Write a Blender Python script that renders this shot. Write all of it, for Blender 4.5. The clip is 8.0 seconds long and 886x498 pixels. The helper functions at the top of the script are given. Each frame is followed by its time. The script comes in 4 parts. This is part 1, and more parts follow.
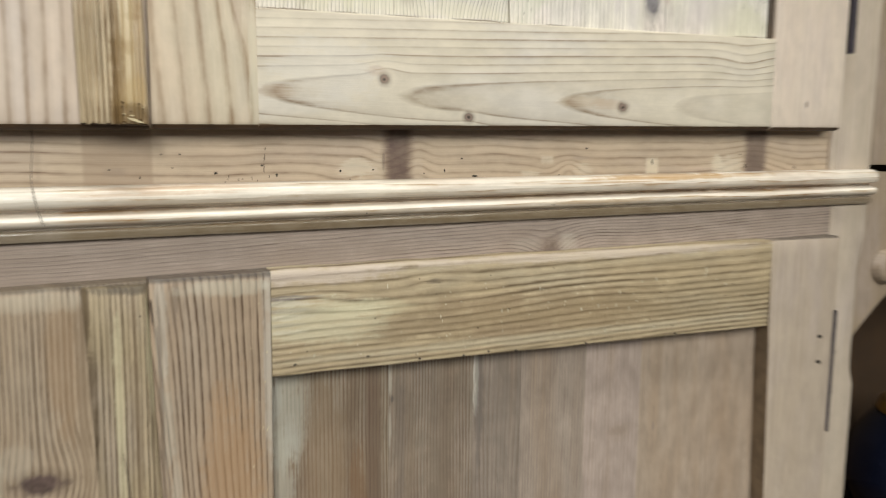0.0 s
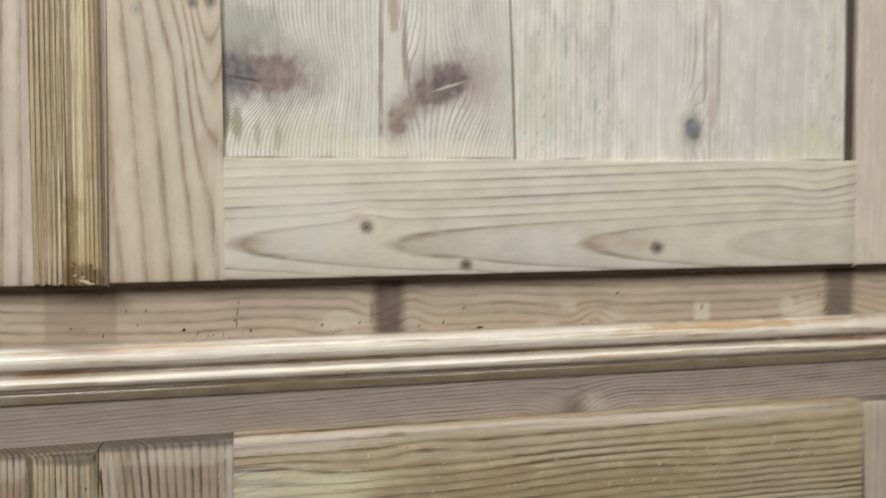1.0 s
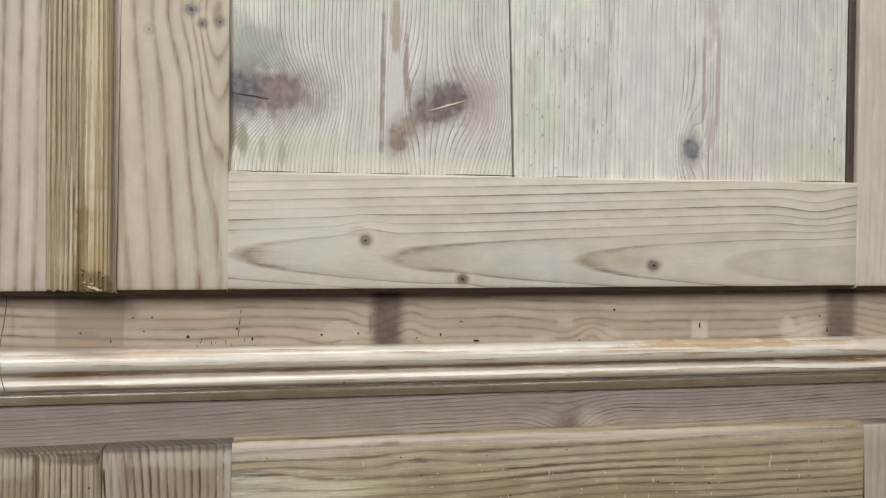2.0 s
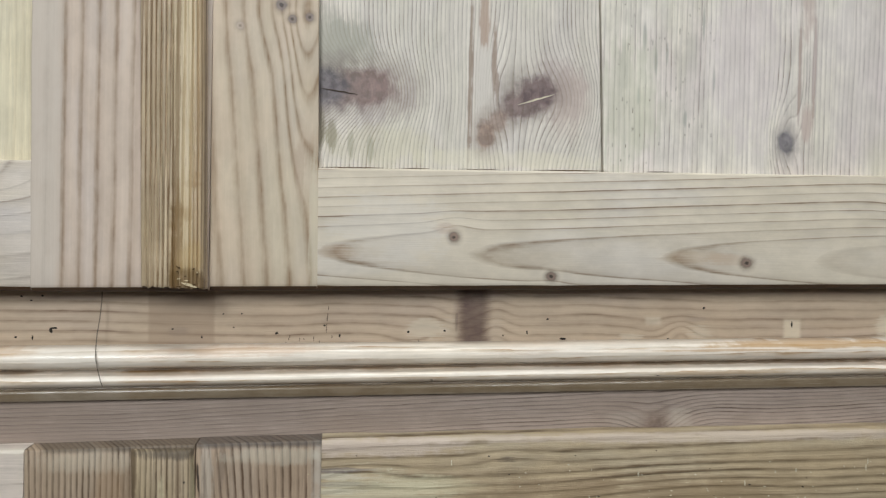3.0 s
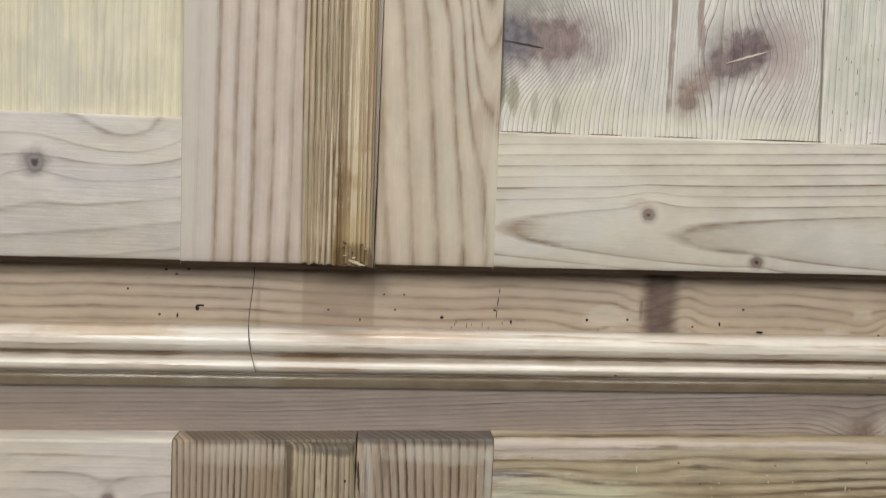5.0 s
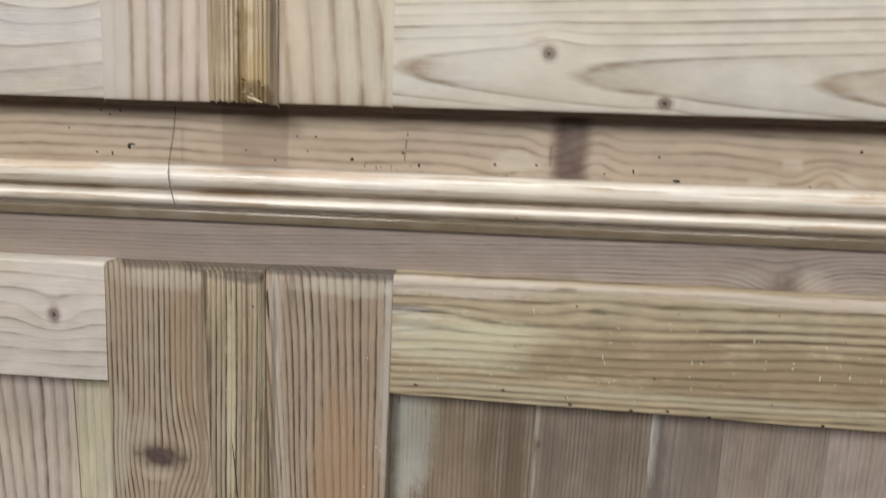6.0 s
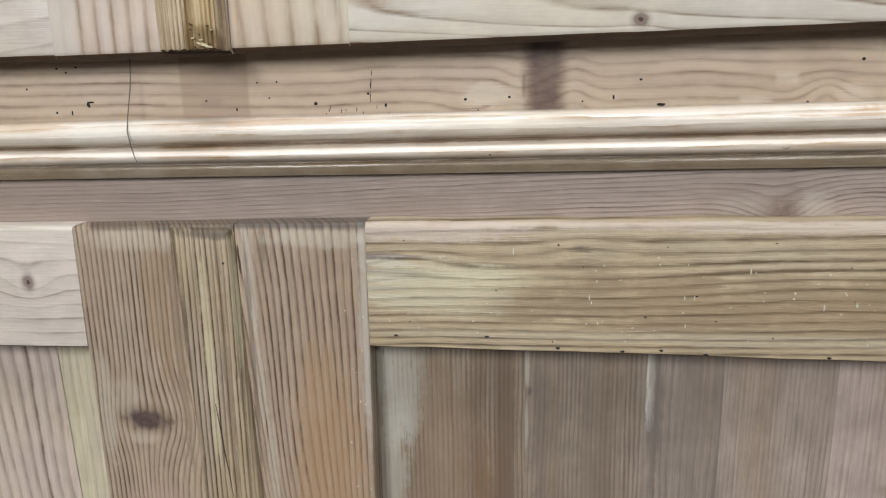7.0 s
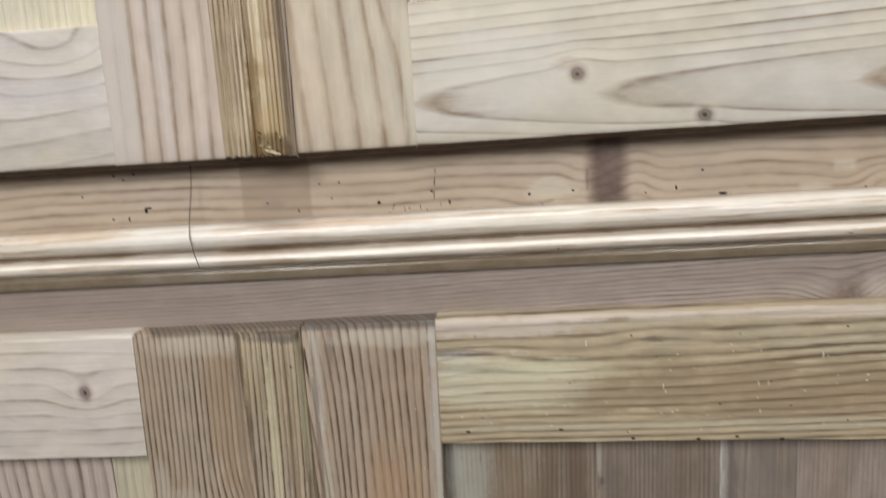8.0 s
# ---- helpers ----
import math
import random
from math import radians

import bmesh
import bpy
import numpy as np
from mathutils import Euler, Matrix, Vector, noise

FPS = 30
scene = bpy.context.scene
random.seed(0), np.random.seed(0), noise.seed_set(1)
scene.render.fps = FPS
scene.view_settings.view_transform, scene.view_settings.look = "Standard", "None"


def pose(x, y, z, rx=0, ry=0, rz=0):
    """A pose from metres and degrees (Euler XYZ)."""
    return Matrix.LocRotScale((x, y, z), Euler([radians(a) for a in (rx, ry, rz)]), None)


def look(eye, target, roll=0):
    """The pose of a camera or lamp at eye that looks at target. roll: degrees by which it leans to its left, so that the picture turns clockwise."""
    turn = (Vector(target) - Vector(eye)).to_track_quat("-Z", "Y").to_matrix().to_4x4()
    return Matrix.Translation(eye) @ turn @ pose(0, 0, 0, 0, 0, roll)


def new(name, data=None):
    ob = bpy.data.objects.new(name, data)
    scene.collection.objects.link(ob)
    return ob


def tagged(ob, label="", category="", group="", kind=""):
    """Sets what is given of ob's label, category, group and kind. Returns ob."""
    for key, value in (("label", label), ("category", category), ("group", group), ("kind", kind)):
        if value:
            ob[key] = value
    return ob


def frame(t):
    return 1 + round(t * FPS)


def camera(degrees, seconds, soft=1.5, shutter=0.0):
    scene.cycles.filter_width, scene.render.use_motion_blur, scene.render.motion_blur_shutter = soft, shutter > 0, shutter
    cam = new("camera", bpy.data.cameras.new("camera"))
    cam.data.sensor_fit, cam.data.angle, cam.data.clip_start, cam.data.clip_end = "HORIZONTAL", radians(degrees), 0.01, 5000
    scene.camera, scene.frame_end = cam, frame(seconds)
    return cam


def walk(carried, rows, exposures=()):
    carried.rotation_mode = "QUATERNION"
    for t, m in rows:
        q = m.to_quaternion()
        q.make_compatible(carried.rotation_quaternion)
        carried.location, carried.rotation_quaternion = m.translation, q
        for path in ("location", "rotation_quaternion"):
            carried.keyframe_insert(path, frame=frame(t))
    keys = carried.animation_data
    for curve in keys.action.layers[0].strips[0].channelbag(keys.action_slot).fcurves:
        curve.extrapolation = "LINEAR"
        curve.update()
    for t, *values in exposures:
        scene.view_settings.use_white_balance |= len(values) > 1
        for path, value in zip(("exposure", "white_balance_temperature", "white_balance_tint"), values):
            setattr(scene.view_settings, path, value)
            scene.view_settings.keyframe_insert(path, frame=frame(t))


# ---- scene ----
cam = camera(60.0, 8.0, soft=1.1, shutter=0.4)
PATH = [
    (0, (-0.109, -0.62, 0.893), (0.679, 1.2, 0.633), 0.6),
    (0.2, (-0.05, -0.552, 0.893), (0.639, 1.307, 0.63), 0.2),
    (0.4, (-0.028, -0.515, 0.907), (0.601, 1.368, 0.662), -0.5),
    (0.5, (-0.011, -0.512, 0.915), (0.554, 1.392, 0.681), -0.8),
    (0.8, (0.017, -0.535, 0.94), (0.48, 1.407, 0.823), -0.4),
    (1, (0.035, -0.584, 0.95), (0.467, 1.368, 0.893), 0.3),
    (1.2, (0.06, -0.617, 0.962), (0.473, 1.34, 0.941), 0.8),
    (2.3, (0.055, -0.597, 0.944), (0.376, 1.378, 0.934), 1.2),
    (2.5, (0.046, -0.594, 0.945), (0.341, 1.384, 0.925), 1.3),
    (3, (0.02, -0.59, 0.952), (0.276, 1.393, 0.913), 1.3),
    (3.5, (0.008, -0.551, 0.933), (0.231, 1.436, 0.9), 1.5),
    (3.8, (-0.01, -0.517, 0.938), (0.198, 1.471, 0.886), 1.8),
    (4, (-0.032, -0.486, 0.954), (0.151, 1.504, 0.893), 2.2),
    (4.2, (-0.074, -0.482, 0.959), (0.098, 1.509, 0.896), 2.3),
    (5.3, (-0.075, -0.516, 0.952), (0.068, 1.468, 0.746), 3.1),
    (5.5, (-0.041, -0.519, 0.94), (0.063, 1.462, 0.686), 3.5),
    (5.8, (0.046, -0.536, 0.919), (-0.032, 1.442, 0.63), 3.5),
    (6, (0.082, -0.529, 0.909), (-0.074, 1.433, 0.555), 2.7),
    (6.5, (0.118, -0.514, 0.899), (-0.14, 1.419, 0.456), 0.1),
    (7, (0.125, -0.499, 0.896), (-0.132, 1.428, 0.428), -1.1),
    (7.5, (0.076, -0.509, 0.892), (-0.139, 1.441, 0.505), -1.8),
    (7.7, (0.082, -0.498, 0.904), (-0.137, 1.453, 0.523), -2.2),
    (8, (0.061, -0.5, 0.929), (-0.124, 1.461, 0.584), -3.0),
]
walk(cam, [(t, look(eye, target, roll)) for t, eye, target, roll in PATH],
     exposures=[(0, 0.15, 7250, 9), (0.5, 0.06, 7100, 9), (1.0, -0.13, 7000, 10), (2.5, -0.17, 6700, 10), (3.5, -0.2, 6750, 10), (4.0, -0.21, 6850, 11), (5.5, -0.11, 6900, 12), (7.0, 0.12, 6650, 13), (8.0, 0.0, 6750, 13)])

# ---- light: two rows of ceiling lights in a showroom, and a panel over the cupboard ----
world = bpy.data.worlds.new("world")
world.use_nodes = True
world.node_tree.nodes["Background"].inputs[0].default_value = (0.8, 0.88, 1.0, 1)
world.node_tree.nodes["Background"].inputs[1].default_value = 0.02
scene.world = world


def lamp(name, at, target, sx, sy, watts, colour):
    data = bpy.data.lights.new(name, "AREA")
    data.shape, data.size, data.size_y, data.energy, data.color = "RECTANGLE", sx, sy, watts, colour
    ob = new(name, data)
    ob.matrix_world = look(at, target)
    return ob


lamp("ceiling_light_row", (-1.2, -4.7, 2.58), (-1.2, -4.7, 0), 0.3, 5.0, 345, (0.89, 0.955, 1.0))
lamp("ceiling_light_row", (1.3, -4.7, 2.58), (1.3, -4.7, 0), 0.3, 5.0, 190, (0.89, 0.955, 1.0))
lamp("ceiling_panel_light", (0.1, -0.55, 2.58), (0.1, -0.55, 0), 0.9, 0.3, 22, (0.88, 0.95, 1.0))


# ---- materials ----
class Tree:
    """Short hand for a material's nodes."""

    def __init__(self, name):
        self.mat = bpy.data.materials.new(name)
        self.mat.use_nodes = True
        self.t = self.mat.node_tree
        self.bsdf = self.t.nodes["Principled BSDF"]

    def put(self, socket, value):
        if isinstance(value, bpy.types.NodeSocket):
            self.t.links.new(value, socket)
        elif isinstance(value, (tuple, list)) and len(value) == 3 and socket.type == "RGBA":
            socket.default_value = (*value, 1)
        else:
            socket.default_value = value

    def m(self, op, a, b=0.0, c=0.0, clamp=False):
        n = self.t.nodes.new("ShaderNodeMath")
        n.operation, n.use_clamp = op, clamp
        self.put(n.inputs[0], a), self.put(n.inputs[1], b), self.put(n.inputs[2], c)
        return n.outputs[0]

    def add(self, a, b):
        return self.m("ADD", a, b)

    def mul(self, a, b):
        return self.m("MULTIPLY", a, b)

    def mad(self, a, b, c):
        return self.m("MULTIPLY_ADD", a, b, c)

    def vec(self, x, y, z):
        n = self.t.nodes.new("ShaderNodeCombineXYZ")
        for i, v in enumerate((x, y, z)):
            self.put(n.inputs[i], v)
        return n.outputs[0]

    def noise(self, v, scale=1.0, detail=2.0, rough=0.5, warp=0.0):
        n = self.t.nodes.new("ShaderNodeTexNoise")
        self.put(n.inputs["Vector"], v)
        n.inputs["Scale"].default_value, n.inputs["Detail"].default_value = scale, detail
        n.inputs["Roughness"].default_value, n.inputs["Distortion"].default_value = rough, warp
        return n.outputs[0]

    def white(self, w):
        n = self.t.nodes.new("ShaderNodeTexWhiteNoise")
        n.noise_dimensions = "1D"
        self.put(n.inputs["W"], w)
        return n.outputs[0]

    def ramp(self, f, stops, smooth=False):
        n = self.t.nodes.new("ShaderNodeValToRGB")
        n.color_ramp.interpolation = "EASE" if smooth else "LINEAR"
        els = n.color_ramp.elements
        while len(els) < len(stops):
            els.new(0.5)
        for e, (p, c) in zip(els, stops):
            e.position, e.color = p, (*(c if isinstance(c, tuple) else (c, c, c)), 1)
        self.put(n.inputs[0], f)
        return n.outputs[0]

    def span(self, f, a, b, lo=0.0, hi=1.0):
        n = self.t.nodes.new("ShaderNodeMapRange")
        n.interpolation_type = "SMOOTHSTEP"
        self.put(n.inputs[0], f)
        for i, v in enumerate((a, b, lo, hi)):
            n.inputs[i + 1].default_value = v
        return n.outputs[0]

    def mix(self, f, a, b, kind="MIX"):
        n = self.t.nodes.new("ShaderNodeMix")
        n.data_type, n.blend_type = "RGBA", kind
        self.put(n.inputs[0], f), self.put(n.inputs[6], a), self.put(n.inputs[7], b)
        return n.outputs[2]

    def bump(self, h, distance, strength=1.0):
        n = self.t.nodes.new("ShaderNodeBump")
        n.inputs["Strength"].default_value, n.inputs["Distance"].default_value = strength, distance
        self.put(n.inputs["Height"], h)
        return n.outputs[0]


KNOT = (0.10, 0.065, 0.05)
GREY = (0.18, 0.145, 0.135)


PROFILES = {
    "thin": [(0, 0.0), (0.5, 0.08), (0.78, 0.32), (0.9, 1.0), (1, 0.0)],
    "fine": [(0, 0.1), (0.4, 0.05), (0.66, 0.5), (0.84, 1.0), (1, 0.15)],
    "soft": [(0, 0.35), (0.3, 0.0), (0.58, 0.12), (0.86, 1.0), (1, 0.35)],
    "band": [(0, 0.12), (0.22, 0.0), (0.48, 0.4), (0.74, 1.0), (1, 0.12)],
    "saw": [(0, 0.0), (0.35, 0.12), (0.72, 0.5), (0.92, 1.0), (1, 0.0)],
}


def wood(name, grain, seed, early, late, c=100.0, a=0.0, b=0.0, vc=0.0, uc=0.0, wave=(1.0, 0.25), wave_u=6.0, wave_v=18.0, contrast=1.0, profile="fine",
         bumps=(), knots=(), stains=(), boxes=(), tint=(0.6, 0.5, 0.3), tint_amount=0.3, tint2=(0.5, 0.42, 0.42), tint2_amount=0.25,
         fibre=0.25, rough=0.5, relief=0.0005, streak=0.35, mottle=0.09, jag=0.16, gains=(), even=0.0, patches=(9.0, 16.0), fade=0.0, wax=0.35, shear=0.0, drop=0.0, depth=0.6, flare=(), fan=0.0, tooth=0.7, ridge=0.35):
    """Stripped pine. Growth rings are level lines of a field over the board: a cone cut (a, b) or straight grain (c rings a metre),
    or long flames (flare: rings a metre far out, half width, bluntness of the nose), spread by fan,
    pushed aside by bumps (u, v, length, width, rings). u runs along the grain, v across. knots: u, v, half length, half width, depth of colour, colour."""
    k = Tree(name)
    geo = k.t.nodes.new("ShaderNodeNewGeometry")
    sep = k.t.nodes.new("ShaderNodeSeparateXYZ")
    k.put(sep.inputs[0], geo.outputs["Position"])
    x, y, z = sep.outputs
    u, v = (x, z) if grain == "x" else (z, x)
    v = k.mad(u, -shear, k.mad(y, depth, k.m("SUBTRACT", v, drop)))

    def cloud(su, sv, shift, detail=3.0, roughness=0.55):
        return k.noise(k.vec(k.mul(u, su), k.mul(v, sv), shift), 1, detail, roughness)

    def off(n):
        return k.m("SUBTRACT", n, 0.5)

    big, small = off(cloud(wave_u, wave_v, seed * 3.7, 1.5)), off(cloud(wave_u * 5, wave_v * 3.5, seed * 5.1 + 9, 2))
    fine = cloud(14, 700, seed, 3, 0.6)
    pores = cloud(60, 2600, seed + 4, 2)
    patch, patch2 = cloud(*patches, seed * 2.3), cloud(7, 22, seed * 4.9 + 3, 3, 0.6)
    ragged = cloud(130, 130, seed + 2, 3, 0.6)
    blotch = cloud(34, 60, seed + 33, 4, 0.62)
    dv = k.m("SUBTRACT", v, vc)
    phase = k.mad(k.m("SUBTRACT", u, uc), a, k.mul(dv, c))
    if b:
        phase = k.mad(k.mul(dv, dv), b, phase)
    if fan:
        phase = k.mad(k.mul(dv, k.m("SUBTRACT", u, uc)), fan, phase)
    if flare:
        rings_out, half, nose = flare
        past = k.m("SUBTRACT", k.m("ABSOLUTE", dv), half)
        reach = k.add(k.m("SQRT", k.mad(past, past, nose * nose)), past)
        phase = k.mad(reach, 0.5 * rings_out, phase)
    phase = k.mad(big, 2 * wave[0], phase)
    phase = k.mad(small, 2 * wave[1], phase)

    def ellipse(uk, vk, lu, lv):
        du, dw = k.mul(k.m("SUBTRACT", u, uk), 1 / lu), k.mul(k.m("SUBTRACT", v, vk), 1 / lv)
        return k.mad(du, du, k.mul(dw, dw))

    for uk, vk, lu, lv, rings in bumps:
        phase = k.mad(k.m("EXPONENT", k.mul(ellipse(uk, vk, lu, lv), -1)), rings, phase)
    phase = k.mad(off(fine), jag, k.mad(off(ragged), jag, phase))
    cell, f = k.m("FLOOR", phase), k.m("FRACT", phase)
    each = k.white(k.add(cell, seed * 17.3))
    line = k.ramp(f, PROFILES[profile])
    dark = k.mul(line, k.mad(each, 0.6 * (1 - even), 0.5 + 0.3 * even))
    for index, gain in gains:
        dark = k.mul(dark, k.mad(k.m("COMPARE", cell, index, 0.5), gain - 1.0, 1.0))
    dark = k.mul(dark, k.span(patch2, 0.3, 0.65, 0.7 * contrast, 1.3 * contrast))
    dark = k.mul(dark, k.span(cloud(45, 120, seed + 51, 3, 0.6), 0.3, 0.7, 0.7, 1.2))
    if fade:
        dark = k.mul(dark, k.span(cloud(16, 85, seed + 61, 3, 0.6), 0.36, 0.60, 1 - fade, 1.0 + 0.3 * fade))
    dark = k.m("MINIMUM", k.mul(dark, k.span(fine, 0.2, 0.75, 0.7, 1.2)), 1.0)
    between = k.white(k.mad(cell, 1.7, seed * 5.9))
    ground = k.mix(k.mul(between, 0.5), early, tuple(0.72 * e + 0.28 * q for e, q in zip(early, late)))
    ground = k.mix(k.span(patch, 0.40, 0.70, 0, tint_amount), ground, tint)
    ground = k.mix(k.span(patch2, 0.45, 0.72, 0, tint2_amount), ground, tint2)
    colour = k.mix(dark, ground, late)
    shade = k.add(k.span(fine, 0.25, 0.75, 1 - fibre, 1 + 0.35 * fibre), k.span(pores, 0.3, 0.7, -0.3 * fibre, 0.12 * fibre))
    shade = k.mul(shade, k.span(blotch, 0.3, 0.7, 1 - mottle, 1 + 0.5 * mottle))
    colour = k.mix(1.0, colour, k.vec(shade, shade, shade), "MULTIPLY")
    dirt = cloud(22, 260, seed + 21, 3, 0.65)
    colour = k.mix(k.span(dirt, 0.58, 0.80, 0, streak), colour, tuple(0.5 * q for q in late))
    torn = k.mad(off(fine), 2.4, k.mad(off(blotch), 2.2, k.mul(off(ragged), 1.0)))
    for uk, vk, lu, lv, amount, tone in stains:
        d = k.add(torn, ellipse(uk, vk, lu, lv))
        colour = k.mix(k.mul(k.span(d, 0.2, 1.2, amount, 0), k.span(fine, 0.25, 0.7, 0.7, 1.0)), colour, tone)
    for u0, u1, v0, v1, edge, amount, tone in boxes:
        uu, vv = k.mad(torn, edge * 0.45, u), k.mad(torn, edge * 0.6, v)
        inu = k.mul(k.span(uu, u0 - edge, u0 + edge), k.span(uu, u1 - edge, u1 + edge, 1, 0))
        inv = k.mul(k.span(vv, v0 - edge, v0 + edge), k.span(vv, v1 - edge, v1 + edge, 1, 0))
        colour = k.mix(k.mul(k.mul(inu, inv), k.span(blotch, 0.3, 0.7, amount * 0.75, amount)), colour, tone)
    for uk, vk, lu, lv, amount, tone in knots:
        large = max(lu, lv) > 0.009
        d = k.m("SQRT", ellipse(uk, vk, lu, lv))
        d = k.mad(off(ragged), 0.7, k.mad(off(blotch), 1.0 if large else 0.3, d))
        colour = k.mix(k.span(d, 0.8, 1.9, 0.4 * amount, 0), colour, tuple(0.5 * e + 0.5 * q for e, q in zip(late, tone)))
        core = k.mul(k.span(d, 0.55, 1.1, amount, 0), k.mad(k.m("SINE", k.mul(d, 14)), 0.05, 0.95))
        colour = k.mix(core, colour, k.mix(k.span(ragged, 0.35, 0.65), tuple(0.75 * q for q in tone), tuple(1.25 * q for q in tone)))
        if not large:
            halo = k.mul(k.span(d, 1.1, 1.5), k.span(d, 1.6, 2.6, 0.18 * amount, 0))
            colour = k.mix(halo, colour, tuple(min(0.8, 1.12 * e) for e in early))
            ring = 0.75 if tone[0] < 0.15 else 0.2
            colour = k.mix(k.mul(k.span(d, 0.30, 0.45), k.span(d, 0.55, 0.8, ring, 0)), colour, tuple(2.3 * q for q in tone))
            colour = k.mix(k.span(d, 0.18, 0.36, 0.9 * amount, 0), colour, tuple(0.4 * q for q in tone))
    k.put(k.bsdf.inputs["Base Color"], colour)
    k.put(k.bsdf.inputs["Roughness"], k.mad(fine, 0.2, rough - 0.1))
    k.bsdf.inputs["Specular IOR Level"].default_value = wax
    height = k.mad(dark, ridge, k.mad(fine, tooth, k.mad(pores, 0.25, k.mul(blotch, 1.2))))
    k.put(k.bsdf.inputs["Normal"], k.bump(height, relief, 0.8))
    return k.mat


def plain(name, colour, rough=0.6, metal=0.0, scale=40.0, vary=0.25, relief=0.0004):
    k = Tree(name)
    tc = k.t.nodes.new("ShaderNodeNewGeometry")
    n1, n2 = k.noise(tc.outputs["Position"], scale, 4, 0.6), k.noise(tc.outputs["Position"], scale * 9, 3)
    s = k.add(k.span(n1, 0.3, 0.7, 1 - vary, 1 + vary * 0.5), k.span(n2, 0.3, 0.7, -vary * 0.4, vary * 0.2))
    k.put(k.bsdf.inputs["Base Color"], k.mix(1.0, colour, k.vec(s, s, s), "MULTIPLY"))
    k.put(k.bsdf.inputs["Roughness"], k.mad(n2, 0.2, rough - 0.1))
    k.bsdf.inputs["Metallic"].default_value = metal
    k.put(k.bsdf.inputs["Normal"], k.bump(k.add(n1, k.mul(n2, 0.5)), relief))
    return k.mat


# upper doors
M_RAIL_UR = wood("pine_flame_rail", "x", 1, (0.655, 0.578, 0.468), (0.25, 0.18, 0.12), c=0, a=-7.5, flare=(140, 0.0125, 0.006), vc=0.937, uc=-0.0095, wave=(0.12, 0.05), wave_u=5, wave_v=8, profile="thin", jag=0.035, gains=[(-1.0, 0.85), (-2.0, 1.1), (-3.0, 1.3), (-4.0, 0.2)], contrast=1.0,
                 bumps=[(0.105, 0.960, 0.016, 0.009, -0.6), (0.125, 0.937, 0.050, 0.030, -0.16), (0.347, 0.934, 0.02, 0.010, 0.12), (0.183, 0.917, 0.016, 0.008, 0.2), (0.5, 0.985, 0.03, 0.02, 0.9)],
                 knots=[(0.105, 0.950, 0.0050, 0.0046, 0.9, (0.13, 0.09, 0.07)), (0.183, 0.9205, 0.0048, 0.0044, 0.92, (0.12, 0.085, 0.068)), (0.347, 0.934, 0.0056, 0.0048, 0.92, (0.12, 0.085, 0.068))],
                 stains=[(0.016, 0.937, 0.018, 0.006, 0.45, (0.46, 0.34, 0.24)), (0.300, 0.9375, 0.032, 0.006, 0.45, (0.48, 0.36, 0.25)), (0.098, 0.957, 0.010, 0.005, 0.7, (0.46, 0.33, 0.24)), (0.330, 0.936, 0.022, 0.005, 0.5, (0.50, 0.37, 0.27)), (0.06, 0.955, 0.05, 0.03, 0.35, (0.72, 0.68, 0.64))],
                 tint=(0.62, 0.54, 0.40), tint_amount=0.25, tint2=(0.64, 0.60, 0.57), tint2_amount=0.4, fibre=0.03, relief=0.00015, streak=0.05)
